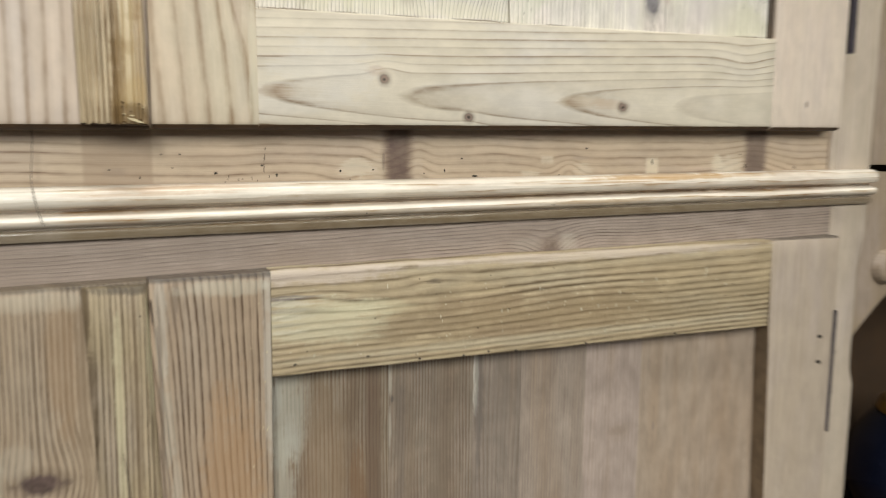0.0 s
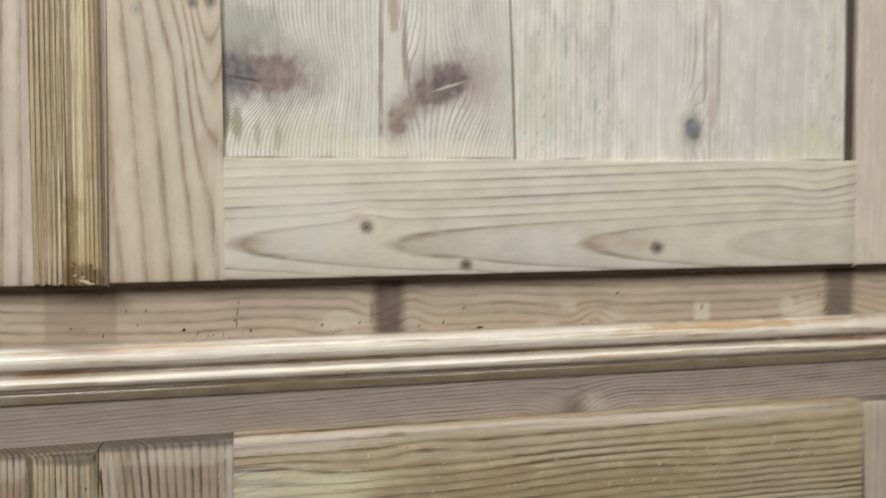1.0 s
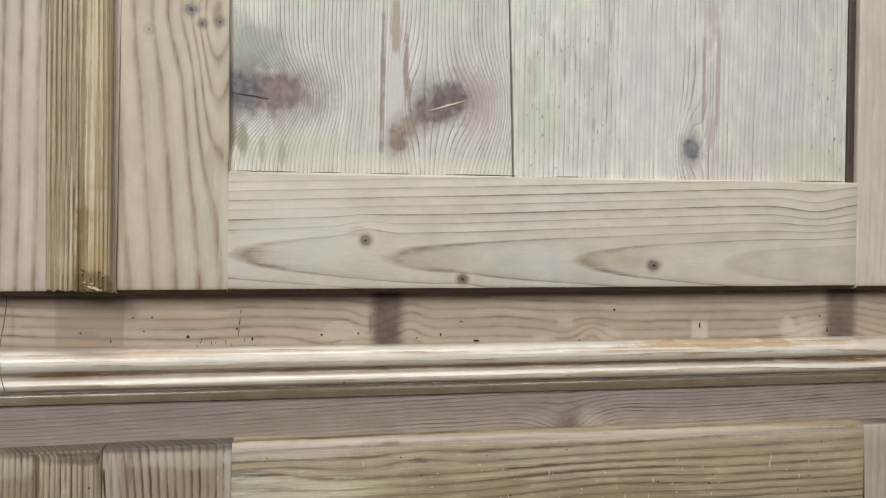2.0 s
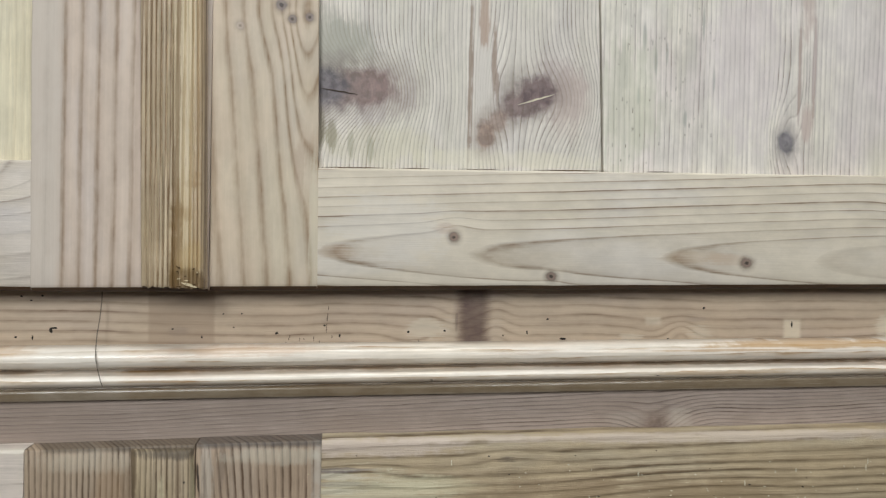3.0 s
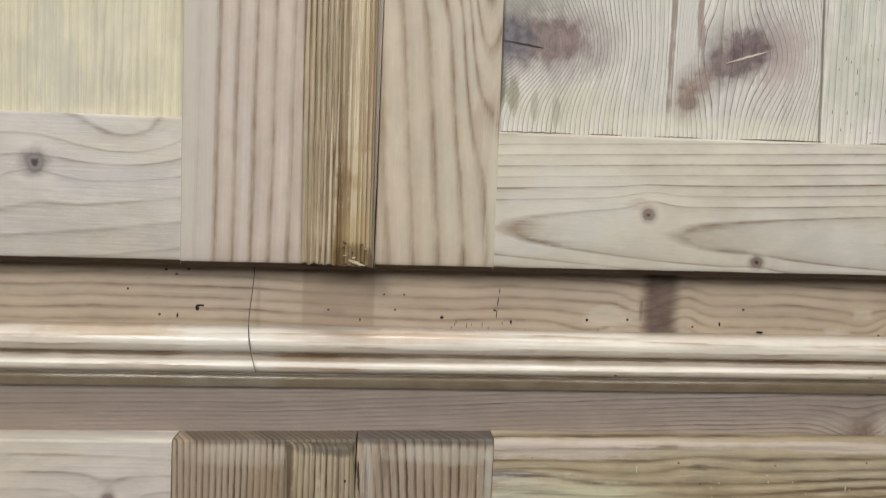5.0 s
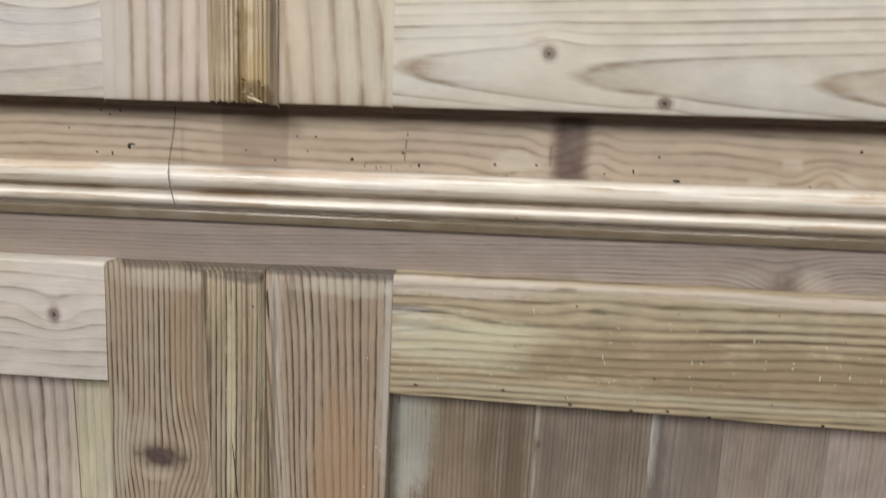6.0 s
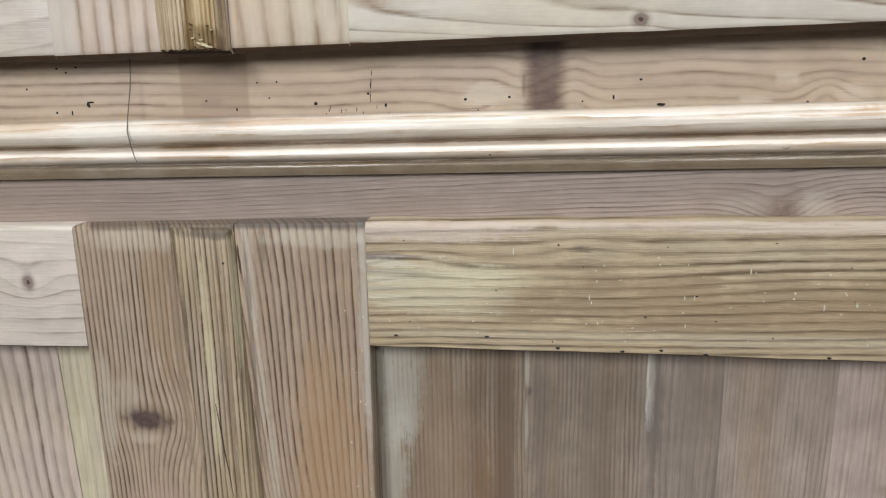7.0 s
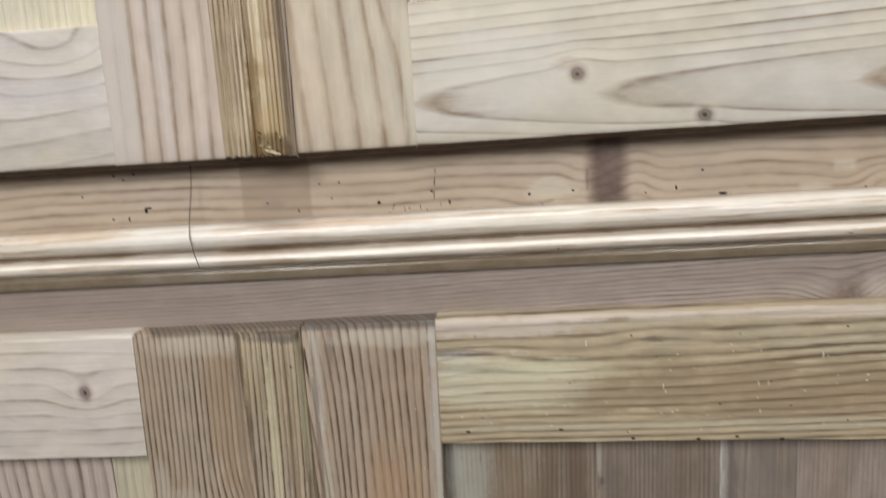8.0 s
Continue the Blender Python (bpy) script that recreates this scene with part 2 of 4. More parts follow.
M_PANEL_UA = wood("pine_knotty_plank", "z", 2, (0.76, 0.70, 0.62), (0.20, 0.155, 0.115), c=300, wave=(0.5, 0.2), wave_u=6, wave_v=8, profile="thin", even=0.5, contrast=0.95,
                  bumps=[(1.060, 0.0, 0.026, 0.064, -12), (1.060, 0.200, 0.034, 0.030, -5.5), (1.062, 0.140, 0.040, 0.014, 3.5)],
                  stains=[(1.066, 0.190, 0.030, 0.026, 0.55, (0.42, 0.32, 0.30)), (1.058, 0.040, 0.024, 0.040, 0.45, (0.44, 0.36, 0.35)), (1.072, 0.1310, 0.062, 0.0105, 0.92, (0.64, 0.585, 0.525)), (1.122, 0.1305, 0.026, 0.0050, 0.95, (0.40, 0.28, 0.21)), (1.08, 0.1200, 0.070, 0.0024, 0.95, (0.27, 0.19, 0.14)), (1.095, 0.1385, 0.040, 0.0024, 0.9, (0.29, 0.20, 0.15)), (1.070, 0.1410, 0.016, 0.0020, 0.8, (0.30, 0.21, 0.16)), (1.092, 0.018, 0.028, 0.034, 0.65, (0.31, 0.30, 0.245)),
                          (1.095, 0.004, 0.036, 0.030, 0.5, (0.34, 0.33, 0.27)), (1.020, 0.05, 0.018, 0.05, 0.3, (0.66, 0.60, 0.38)), (1.012, 0.15, 0.008, 0.09, 0.4, (0.76, 0.70, 0.52)),
                          (1.032, 0.004, 0.020, 0.005, 0.85, (0.17, 0.14, 0.085)), (1.026, 0.013, 0.014, 0.004, 0.8, (0.24, 0.21, 0.13)), (1.020, 0.028, 0.012, 0.003, 0.6, (0.30, 0.28, 0.19)), (1.016, 0.043, 0.011, 0.003, 0.6, (0.32, 0.30, 0.21)), (1.055, 0.20, 0.03, 0.02, 0.35, (0.52, 0.40, 0.34))],
                  knots=[(1.063, 0.034, 0.0180, 0.034, 0.88, (0.23, 0.150, 0.135)), (1.063, 0.006, 0.0190, 0.022, 0.88, (0.14, 0.125, 0.135)), (1.055, 0.1600, 0.0135, 0.0165, 0.9, (0.19, 0.13, 0.125)), (1.066, 0.1735, 0.0150, 0.0200, 0.94, (0.16, 0.11, 0.108)),
                         (1.041, 0.1415, 0.0110, 0.0100, 0.7, (0.29, 0.20, 0.16)), (1.031, 0.1335, 0.0135, 0.0085, 0.85, (0.29, 0.195, 0.15))],
                  tint=(0.64, 0.63, 0.46), tint_amount=0.3, tint2=(0.64, 0.58, 0.57), tint2_amount=0.4, fibre=0.12)
M_PANEL_UB = wood("pine_straight_plank", "z", 3, (0.795, 0.735, 0.665), (0.29, 0.235, 0.19), c=235, wave=(1.0, 0.25), wave_u=4, wave_v=10, profile="thin", contrast=0.85, fade=0.6, mottle=0.14,
                  bumps=[(1.036, 0.384, 0.03, 0.014, 3), (1.09, 0.398, 0.05, 0.008, -1.5)],
                  knots=[(1.034, 0.3865, 0.0110, 0.0092, 0.92, (0.17, 0.155, 0.165))],
                  stains=[(1.115, 0.2620, 0.0120, 0.0016, 0.75, (0.30, 0.30, 0.25)), (1.102, 0.2810, 0.0100, 0.0014, 0.75, (0.30, 0.30, 0.25)), (1.094, 0.2720, 0.0120, 0.0016, 0.75, (0.30, 0.30, 0.25)), (1.068, 0.2580, 0.0080, 0.0013, 0.75, (0.30, 0.30, 0.25)), (1.128, 0.3120, 0.0160, 0.0016, 0.75, (0.30, 0.30, 0.25)), (1.082, 0.3220, 0.0120, 0.0013, 0.75, (0.30, 0.30, 0.25)), (1.050, 0.2980, 0.0070, 0.0014, 0.75, (0.30, 0.30, 0.25)), (1.10, 0.350, 0.09, 0.035, 0.5, (0.68, 0.59, 0.59)), (1.050, 0.4045, 0.018, 0.0060, 0.85, (0.50, 0.385, 0.335)), (1.14, 0.4035, 0.030, 0.0060, 0.8, (0.52, 0.41, 0.36)), (1.09, 0.3970, 0.055, 0.0018, 0.85, (0.36, 0.26, 0.22)), (1.09, 0.4100, 0.06, 0.0018, 0.85, (0.36, 0.26, 0.22)), (1.06, 0.25, 0.06, 0.03, 0.5, (0.58, 0.58, 0.43)), (1.08, 0.30, 0.05, 0.008, 0.2, (0.40, 0.39, 0.33)), (1.09, 0.243, 0.025, 0.006, 0.3, (0.36, 0.35, 0.28)), (1.033, 0.387, 0.020, 0.014, 0.5, (0.52, 0.47, 0.42)), (1.02, 0.5, 0.03, 0.04, 0.5, (0.60, 0.57, 0.37)), (1.1, 0.46, 0.1, 0.05, 0.35, (0.66, 0.58, 0.57))],
                  tint=(0.72, 0.68, 0.50), tint_amount=0.35, tint2=(0.72, 0.62, 0.60), tint2_amount=0.6, fibre=0.15)
M_STILE_UM = wood("pine_bold_stile", "z", 4, (0.60, 0.485, 0.365), (0.27, 0.175, 0.10), c=62, a=4.5, wave=(0.4, 0.08), wave_u=5, wave_v=6, profile="soft", jag=0.08, even=0.6, contrast=0.78,
                  bumps=[(1.105, -0.012, 0.085, 0.013, 2.4), (1.12, -0.02, 0.03, 0.03, 1.2)],
                  stains=[(1.0, -0.014, 0.03, 0.005, 0.5, (0.42, 0.31, 0.23)), (0.95, -0.003, 0.07, 0.004, 0.4, (0.66, 0.62, 0.48))],
                  knots=[(1.121, -0.030, 0.0055, 0.005, 0.9, GREY), (1.113, -0.009, 0.0042, 0.004, 0.8, GREY), (1.111, -0.022, 0.0040, 0.004, 0.75, GREY), (1.104, -0.060, 0.004, 0.004, 0.5, (0.3, 0.24, 0.2))],
                  tint=(0.58, 0.53, 0.40), tint_amount=0.4, tint2=(0.60, 0.52, 0.47), fibre=0.045, streak=0.06, relief=0.0002)
M_STILE_UL = wood("pine_banded_stile", "z", 5, (0.60, 0.485, 0.395), (0.30, 0.21, 0.145), c=83, wave=(0.4, 0.08), wave_u=3, wave_v=6, profile="soft", jag=0.08, even=0.75, contrast=1.0,
                  boxes=[(0.5, 2.0, -0.215, -0.186, 0.004, 0.85, (0.57, 0.50, 0.43))],
                  tint=(0.58, 0.45, 0.35), tint_amount=0.3, tint2=(0.63, 0.56, 0.53), tint2_amount=0.45, fibre=0.045, streak=0.06, relief=0.0002)
M_STILE_UR = wood("pine_plain_stile", "z", 6, (0.68, 0.57, 0.47), (0.52, 0.40, 0.31), c=120, wave=(1.5, 0.2), contrast=0.5, tint=(0.62, 0.5, 0.42), fibre=0.12,
                  knots=[(0.944, 0.588, 0.004, 0.002, 0.7, KNOT)], relief=0.0002)
# thin dark stains at the bead's sides paint in its shadow lines
M_COVER_U = wood("pine_cover_strip", "z", 7, (0.70, 0.56, 0.385), (0.24, 0.15, 0.075), c=330, wave=(0.9, 0.3), wave_u=3, wave_v=10, contrast=0.9,
                 stains=[(0.984, -0.100, 0.003, 0.008, 0.8, (0.26, 0.16, 0.08)), (0.990, -0.096, 0.004, 0.004, 0.6, (0.30, 0.20, 0.10)), (1.06, -0.1040, 0.16, 0.0075, 0.65, (0.80, 0.68, 0.48)), (0.962, -0.1025, 0.006, 0.006, 0.5, (0.34, 0.22, 0.11)), (0.950, -0.1030, 0.040, 0.007, 0.3, (0.48, 0.34, 0.17)), (1.03, -0.1000, 0.25, 0.0014, 0.8, (0.36, 0.24, 0.11)), (1.0, -0.1055, 0.2, 0.0012, 0.7, (0.36, 0.24, 0.11)), (1.0, -0.0945, 0.3, 0.0035, 0.65, (0.42, 0.29, 0.16)), (1.06, -0.1095, 0.3, 0.0018, 0.8, (0.20, 0.12, 0.05)),
                         (0.940, -0.1085, 0.045, 0.004, 0.85, (0.20, 0.115, 0.04)), (0.930, -0.0985, 0.014, 0.012, 0.55, (0.46, 0.32, 0.15)), (0.913, -0.0985, 0.010, 0.014, 0.9, (0.17, 0.10, 0.038)), (1.06, -0.126, 0.25, 0.006, 0.45, (0.36, 0.255, 0.15)), (1.06, -0.0865, 0.3, 0.0016, 0.8, (0.22, 0.16, 0.13))],
                 tint=(0.66, 0.55, 0.36), tint_amount=0.45, fibre=0.3, relief=0.0008)
M_RAIL_UL = wood("pine_wavy_rail", "x", 8, (0.64, 0.565, 0.495), (0.27, 0.21, 0.17), c=62, a=-7, uc=-0.2, wave=(0.22, 0.06), wave_u=8, wave_v=6, profile="thin", jag=0.05, contrast=0.8, fade=0.4, vc=0.95,
                 bumps=[(-0.238, 0.986, 0.040, 0.020, 1.4), (-0.300, 0.955, 0.022, 0.014, -0.6)],
                 stains=[(-0.235, 0.955, 0.06, 0.012, 0.4, (0.54, 0.49, 0.47)), (-0.297, 0.967, 0.016, 0.012, 0.5, (0.42, 0.36, 0.33))],
                 knots=[(-0.297, 0.966, 0.0078, 0.0072, 0.95, (0.12, 0.10, 0.095))], tint2=(0.62, 0.58, 0.57), tint2_amount=0.4, fibre=0.06, relief=0.0003, streak=0.08)
M_PANEL_UL = wood("pine_yellow_plank", "z", 9, (0.74, 0.655, 0.47), (0.50, 0.41, 0.26), c=190, contrast=0.45, tint=(0.74, 0.67, 0.50), tint_amount=0.5, fibre=0.12,
                  stains=[(1.03, -0.285, 0.04, 0.02, 0.4, (0.5, 0.48, 0.42))])

# recessed rail (two branch knots, and a brown band below the cover strip, as wide as the strip), moulding, lower top
# rail, posts
M_RECESS = wood("pine_recessed_rail", "x", 10, (0.58, 0.455, 0.335), (0.21, 0.135, 0.085), c=125, wave=(0.8, 0.15), wave_u=7, wave_v=10, profile="soft", jag=0.05, contrast=0.6, fade=0.35, vc=0.885,
                bumps=[(0.110, 0.898, 0.013, 0.016, 0.9), (0.106, 0.872, 0.016, 0.012, -0.6), (0.144, 0.890, 0.012, 0.030, -0.9), (0.538, 0.885, 0.04, 0.03, -1.8), (0.303, 0.8885, 0.012, 0.010, -1.3), (0.275, 0.892, 0.012, 0.008, 0.5), (0.07, 0.878, 0.02, 0.012, 0.6)],
                stains=[(0.086, 0.889, 0.018, 0.010, 0.75, (0.66, 0.57, 0.45)), (0.106, 0.890, 0.008, 0.014, 0.3, (0.64, 0.55, 0.44)), (0.144, 0.888, 0.008, 0.014, 0.3, (0.60, 0.50, 0.40)), (0.1115, 0.896, 0.0016, 0.008, 0.5, (0.16, 0.11, 0.085)), (0.318, 0.888, 0.014, 0.007, 0.45, (0.67, 0.59, 0.47)), (0.258, 0.883, 0.012, 0.004, 0.6, (0.68, 0.60, 0.48)), (0.318, 0.8985, 0.010, 0.002, 0.6, (0.40, 0.31, 0.24)), (-0.105, 0.886, 0.010, 0.004, 0.5, (0.30, 0.24, 0.2)),
                        (-0.20, 0.868, 0.03, 0.006, 0.6, (0.66, 0.59, 0.45)), (-0.172, 0.866, 0.012, 0.006, 0.6, (0.40, 0.37, 0.37)), (0.487, 0.894, 0.010, 0.010, 0.7, (0.72, 0.63, 0.49)), (0.505, 0.885, 0.02, 0.02, 0.6, (0.70, 0.62, 0.50))],
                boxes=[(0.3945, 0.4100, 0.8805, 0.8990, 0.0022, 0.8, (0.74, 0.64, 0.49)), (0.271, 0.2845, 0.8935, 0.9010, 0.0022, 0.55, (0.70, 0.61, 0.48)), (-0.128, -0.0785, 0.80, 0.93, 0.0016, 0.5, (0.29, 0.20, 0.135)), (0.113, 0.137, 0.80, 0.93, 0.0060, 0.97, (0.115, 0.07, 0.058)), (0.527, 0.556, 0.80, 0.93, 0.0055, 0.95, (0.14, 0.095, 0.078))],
                tint=(0.52, 0.385, 0.27), tint_amount=0.4, tint2=(0.52, 0.42, 0.36), tint2_amount=0.35, fibre=0.05, relief=0.0003, streak=0.12)
# groove and fillet are darkened along their length; the fillet's shade is painted in
M_MOULD = wood("pine_moulding", "x", 11, (0.83, 0.75, 0.65), (0.38, 0.235, 0.115), c=150, wave=(1.2, 0.3), wave_u=3.0, wave_v=30, profile="saw", contrast=0.75, shear=0.0145, drop=0.0005, depth=0.0, fade=0.6,
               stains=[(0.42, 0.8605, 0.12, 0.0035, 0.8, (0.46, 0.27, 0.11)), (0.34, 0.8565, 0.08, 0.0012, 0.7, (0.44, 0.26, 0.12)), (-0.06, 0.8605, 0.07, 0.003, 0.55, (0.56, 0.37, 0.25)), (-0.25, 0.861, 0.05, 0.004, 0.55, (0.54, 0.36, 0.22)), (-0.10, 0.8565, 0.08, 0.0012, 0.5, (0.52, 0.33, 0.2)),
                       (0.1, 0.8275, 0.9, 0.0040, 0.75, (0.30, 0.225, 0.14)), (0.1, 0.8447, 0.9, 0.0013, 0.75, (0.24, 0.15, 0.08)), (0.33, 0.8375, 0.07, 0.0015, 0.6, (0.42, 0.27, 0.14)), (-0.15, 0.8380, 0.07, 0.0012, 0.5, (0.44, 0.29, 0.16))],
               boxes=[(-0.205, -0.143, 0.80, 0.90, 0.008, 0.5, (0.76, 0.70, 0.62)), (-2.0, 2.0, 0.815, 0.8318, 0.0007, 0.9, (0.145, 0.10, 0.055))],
               tint=(0.72, 0.62, 0.48), tint_amount=0.4, tint2=(0.66, 0.52, 0.43), tint2_amount=0.4, fibre=0.14, rough=0.24, wax=0.45, tooth=0.35, relief=0.0003, streak=0.2, mottle=0.06)
M_TOPRAIL_L = wood("pine_grey_rail", "x", 12, (0.37, 0.29, 0.24), (0.13, 0.09, 0.068), c=310, a=-14, wave=(1.4, 0.3), wave_u=5, wave_v=10, contrast=0.8, fade=0.4,
                   bumps=[(0.279, 0.806, 0.026, 0.018, 4.2), (0.33, 0.81, 0.04, 0.02, -1)],
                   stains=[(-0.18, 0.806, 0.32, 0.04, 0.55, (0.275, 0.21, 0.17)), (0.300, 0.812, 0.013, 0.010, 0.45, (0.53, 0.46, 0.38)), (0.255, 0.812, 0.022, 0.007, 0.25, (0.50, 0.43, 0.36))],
                   knots=[(0.279, 0.804, 0.0105, 0.0135, 0.8, (0.17, 0.12, 0.095))],
                   tint=(0.43, 0.35, 0.305), tint2=(0.47, 0.40, 0.36), fibre=0.15, relief=0.0004)
M_POST = wood("pine_post", "z", 13, (0.54, 0.45, 0.36), (0.38, 0.29, 0.215), c=130, contrast=0.6, tint=(0.47, 0.37, 0.28), fibre=0.14)

# lower doors
ENDGRAIN = (0.05, 0.042, 0.04)
M_RAIL_LR = wood("pine_brushed_rail", "x", 14, (0.465, 0.36, 0.225), (0.16, 0.11, 0.062), c=-95, b=650, a=4, wave=(0.5, 0.16), wave_u=5, wave_v=8, profile="band", contrast=0.9, fade=0.3, even=0.2, vc=0.79,
                 bumps=[(0.03, 0.765, 0.04, 0.010, 0.9), (0.15, 0.775, 0.03, 0.008, 0.6), (0.3, 0.75, 0.08, 0.02, 0.8)],
                 stains=[(0.27, 0.737, 0.17, 0.026, 0.65, (0.26, 0.18, 0.10)), (0.46, 0.740, 0.14, 0.024, 0.45, (0.29, 0.22, 0.13)), (0.13, 0.735, 0.05, 0.014, 0.6, (0.26, 0.19, 0.115)), (0.42, 0.77, 0.12, 0.010, 0.4, (0.36, 0.27, 0.16)),
                         (0.022, 0.7675, 0.026, 0.0026, 0.85, (0.15, 0.125, 0.12)), (0.018, 0.757, 0.022, 0.0022, 0.75, (0.17, 0.145, 0.135)), (0.020, 0.745, 0.018, 0.0018, 0.7, (0.16, 0.13, 0.12)), (0.149, 0.774, 0.011, 0.0025, 0.85, (0.11, 0.08, 0.055)), (0.025, 0.7625, 0.030, 0.0028, 0.5, (0.62, 0.58, 0.49)), (0.02, 0.751, 0.022, 0.0026, 0.5, (0.60, 0.56, 0.47)), (0.018, 0.739, 0.02, 0.0024, 0.45, (0.60, 0.56, 0.47)),
                         (0.05, 0.745, 0.06, 0.024, 0.55, (0.60, 0.55, 0.39)), (0.09, 0.754, 0.045, 0.009, 0.35, (0.64, 0.59, 0.40)), (0.05, 0.786, 0.08, 0.009, 0.8, (0.52, 0.425, 0.36)), (0.3, 0.791, 0.3, 0.006, 0.75, (0.55, 0.45, 0.37)), (0.20, 0.752, 0.06, 0.008, 0.45, (0.27, 0.19, 0.115)), (0.235, 0.722, 0.06, 0.008, 0.4, (0.27, 0.19, 0.12)), (0.25, 0.714, 0.3, 0.005, 0.4, (0.55, 0.48, 0.35))],
                 tint=(0.40, 0.315, 0.205), tint_amount=0.45, tint2=(0.48, 0.42, 0.31), tint2_amount=0.4, fibre=0.04, jag=0.04, relief=0.0014, tooth=0.14, ridge=0.7, rough=0.5, streak=0.04, mottle=0.14)
M_STILE_LR = wood("pine_red_stile", "z", 15, (0.43, 0.325, 0.235), (0.11, 0.066, 0.040), c=195, fan=-300, uc=0.70, wave=(0.6, 0.2), wave_u=3, wave_v=6, even=0.4, patches=(3.0, 40.0), profile="fine", contrast=1.1, vc=0.0,
                  bumps=[(0.60, -0.06, 0.12, 0.02, 2)],
                  stains=[(0.59, -0.030, 0.12, 0.030, 0.7, (0.36, 0.215, 0.115)), (0.75, -0.0810, 0.06, 0.0050, 0.5, (0.53, 0.48, 0.41)), (0.68, -0.0780, 0.05, 0.0045, 0.4, (0.50, 0.45, 0.37)), (0.61, -0.0730, 0.05, 0.0045, 0.4, (0.50, 0.45, 0.37)), (0.77, -0.0700, 0.03, 0.002, 0.6, (0.16, 0.12, 0.09)), (0.69, -0.0825, 0.1, 0.0022, 0.7, (0.13, 0.095, 0.07)), (0.72, 0.002, 0.10, 0.006, 0.55, (0.50, 0.46, 0.40)), (0.782, -0.03, 0.008, 0.04, 0.35, (0.55, 0.52, 0.42))],
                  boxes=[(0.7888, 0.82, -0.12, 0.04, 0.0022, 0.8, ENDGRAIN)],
                  tint=(0.40, 0.285, 0.19), tint_amount=0.4, tint2=(0.48, 0.43, 0.37), fibre=0.2, relief=0.0008)
# the long dark stain beside the cover strip paints the shaded groove
M_STILE_LL = wood("pine_knot_stile", "z", 16, (0.435, 0.33, 0.235), (0.105, 0.065, 0.038), c=245, wave=(0.9, 0.2), wave_u=3, wave_v=6, even=0.4, patches=(3.0, 40.0), profile="fine", contrast=1.1,
                  bumps=[(0.642, -0.145, 0.030, 0.020, -2.0), (0.642, -0.190, 0.030, 0.014, 1.3), (0.57, -0.15, 0.06, 0.03, 2)],
                  stains=[(0.73, -0.150, 0.07, 0.012, 0.6, (0.30, 0.195, 0.115)), (0.70, -0.137, 0.10, 0.005, 0.7, (0.22, 0.155, 0.10)), (0.65, -0.20, 0.05, 0.007, 0.4, (0.52, 0.46, 0.37)), (0.660, -0.184, 0.016, 0.014, 0.3, (0.52, 0.45, 0.36)), (0.628, -0.172, 0.007, 0.014, 0.5, (0.50, 0.41, 0.31)), (0.6425, -0.1870, 0.0026, 0.0045, 0.65, (0.14, 0.095, 0.07)), (0.641, -0.1505, 0.0028, 0.0045, 0.65, (0.14, 0.095, 0.07)), (0.56, -0.165, 0.03, 0.03, 0.4, (0.46, 0.30, 0.25)), (0.780, -0.165, 0.010, 0.04, 0.3, (0.55, 0.50, 0.40))],
                  knots=[(0.642, -0.169, 0.0088, 0.0160, 0.97, (0.085, 0.055, 0.048))],
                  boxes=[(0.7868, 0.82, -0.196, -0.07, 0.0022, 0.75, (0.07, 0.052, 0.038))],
                  tint=(0.42, 0.33, 0.225), tint_amount=0.35, tint2=(0.50, 0.45, 0.37), fibre=0.2, relief=0.0008)
# dark stains on both long edges paint in the shadow beside the strip
M_COVER_L = wood("pine_lower_strip", "z", 17, (0.45, 0.35, 0.225), (0.085, 0.052, 0.026), c=270, wave=(0.9, 0.25), wave_u=3, wave_v=6, contrast=1.0,
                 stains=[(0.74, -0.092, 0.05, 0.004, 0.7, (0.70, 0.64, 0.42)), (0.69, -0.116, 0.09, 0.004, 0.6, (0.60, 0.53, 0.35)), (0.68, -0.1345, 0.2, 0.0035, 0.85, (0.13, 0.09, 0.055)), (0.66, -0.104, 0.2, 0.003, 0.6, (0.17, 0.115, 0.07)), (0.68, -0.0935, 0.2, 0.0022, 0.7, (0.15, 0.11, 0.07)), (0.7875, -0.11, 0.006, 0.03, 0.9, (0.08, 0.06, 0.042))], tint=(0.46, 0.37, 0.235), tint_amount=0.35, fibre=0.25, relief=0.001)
M_RAIL_LL = wood("pine_pale_rail", "x", 18, (0.62, 0.535, 0.465), (0.21, 0.16, 0.12), c=90, wave=(0.6, 0.1), wave_u=6, wave_v=8, profile="thin", jag=0.06, contrast=0.6, fade=0.7, vc=0.74,
                 bumps=[(-0.247, 0.744, 0.02, 0.014, 1.2)], knots=[(-0.247, 0.7445, 0.0048, 0.0058, 0.95, (0.12, 0.085, 0.075))], stains=[(-0.25, 0.787, 0.2, 0.004, 0.6, (0.62, 0.56, 0.46))],
                 tint2=(0.52, 0.46, 0.43), tint2_amount=0.4, fibre=0.1, relief=0.0003, streak=0.15)
# the box paints a dark shadow line along the stile's top end
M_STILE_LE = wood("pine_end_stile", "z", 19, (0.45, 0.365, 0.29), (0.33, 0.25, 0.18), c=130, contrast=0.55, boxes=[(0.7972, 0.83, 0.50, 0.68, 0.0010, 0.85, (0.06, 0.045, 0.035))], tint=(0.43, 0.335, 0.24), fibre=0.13)


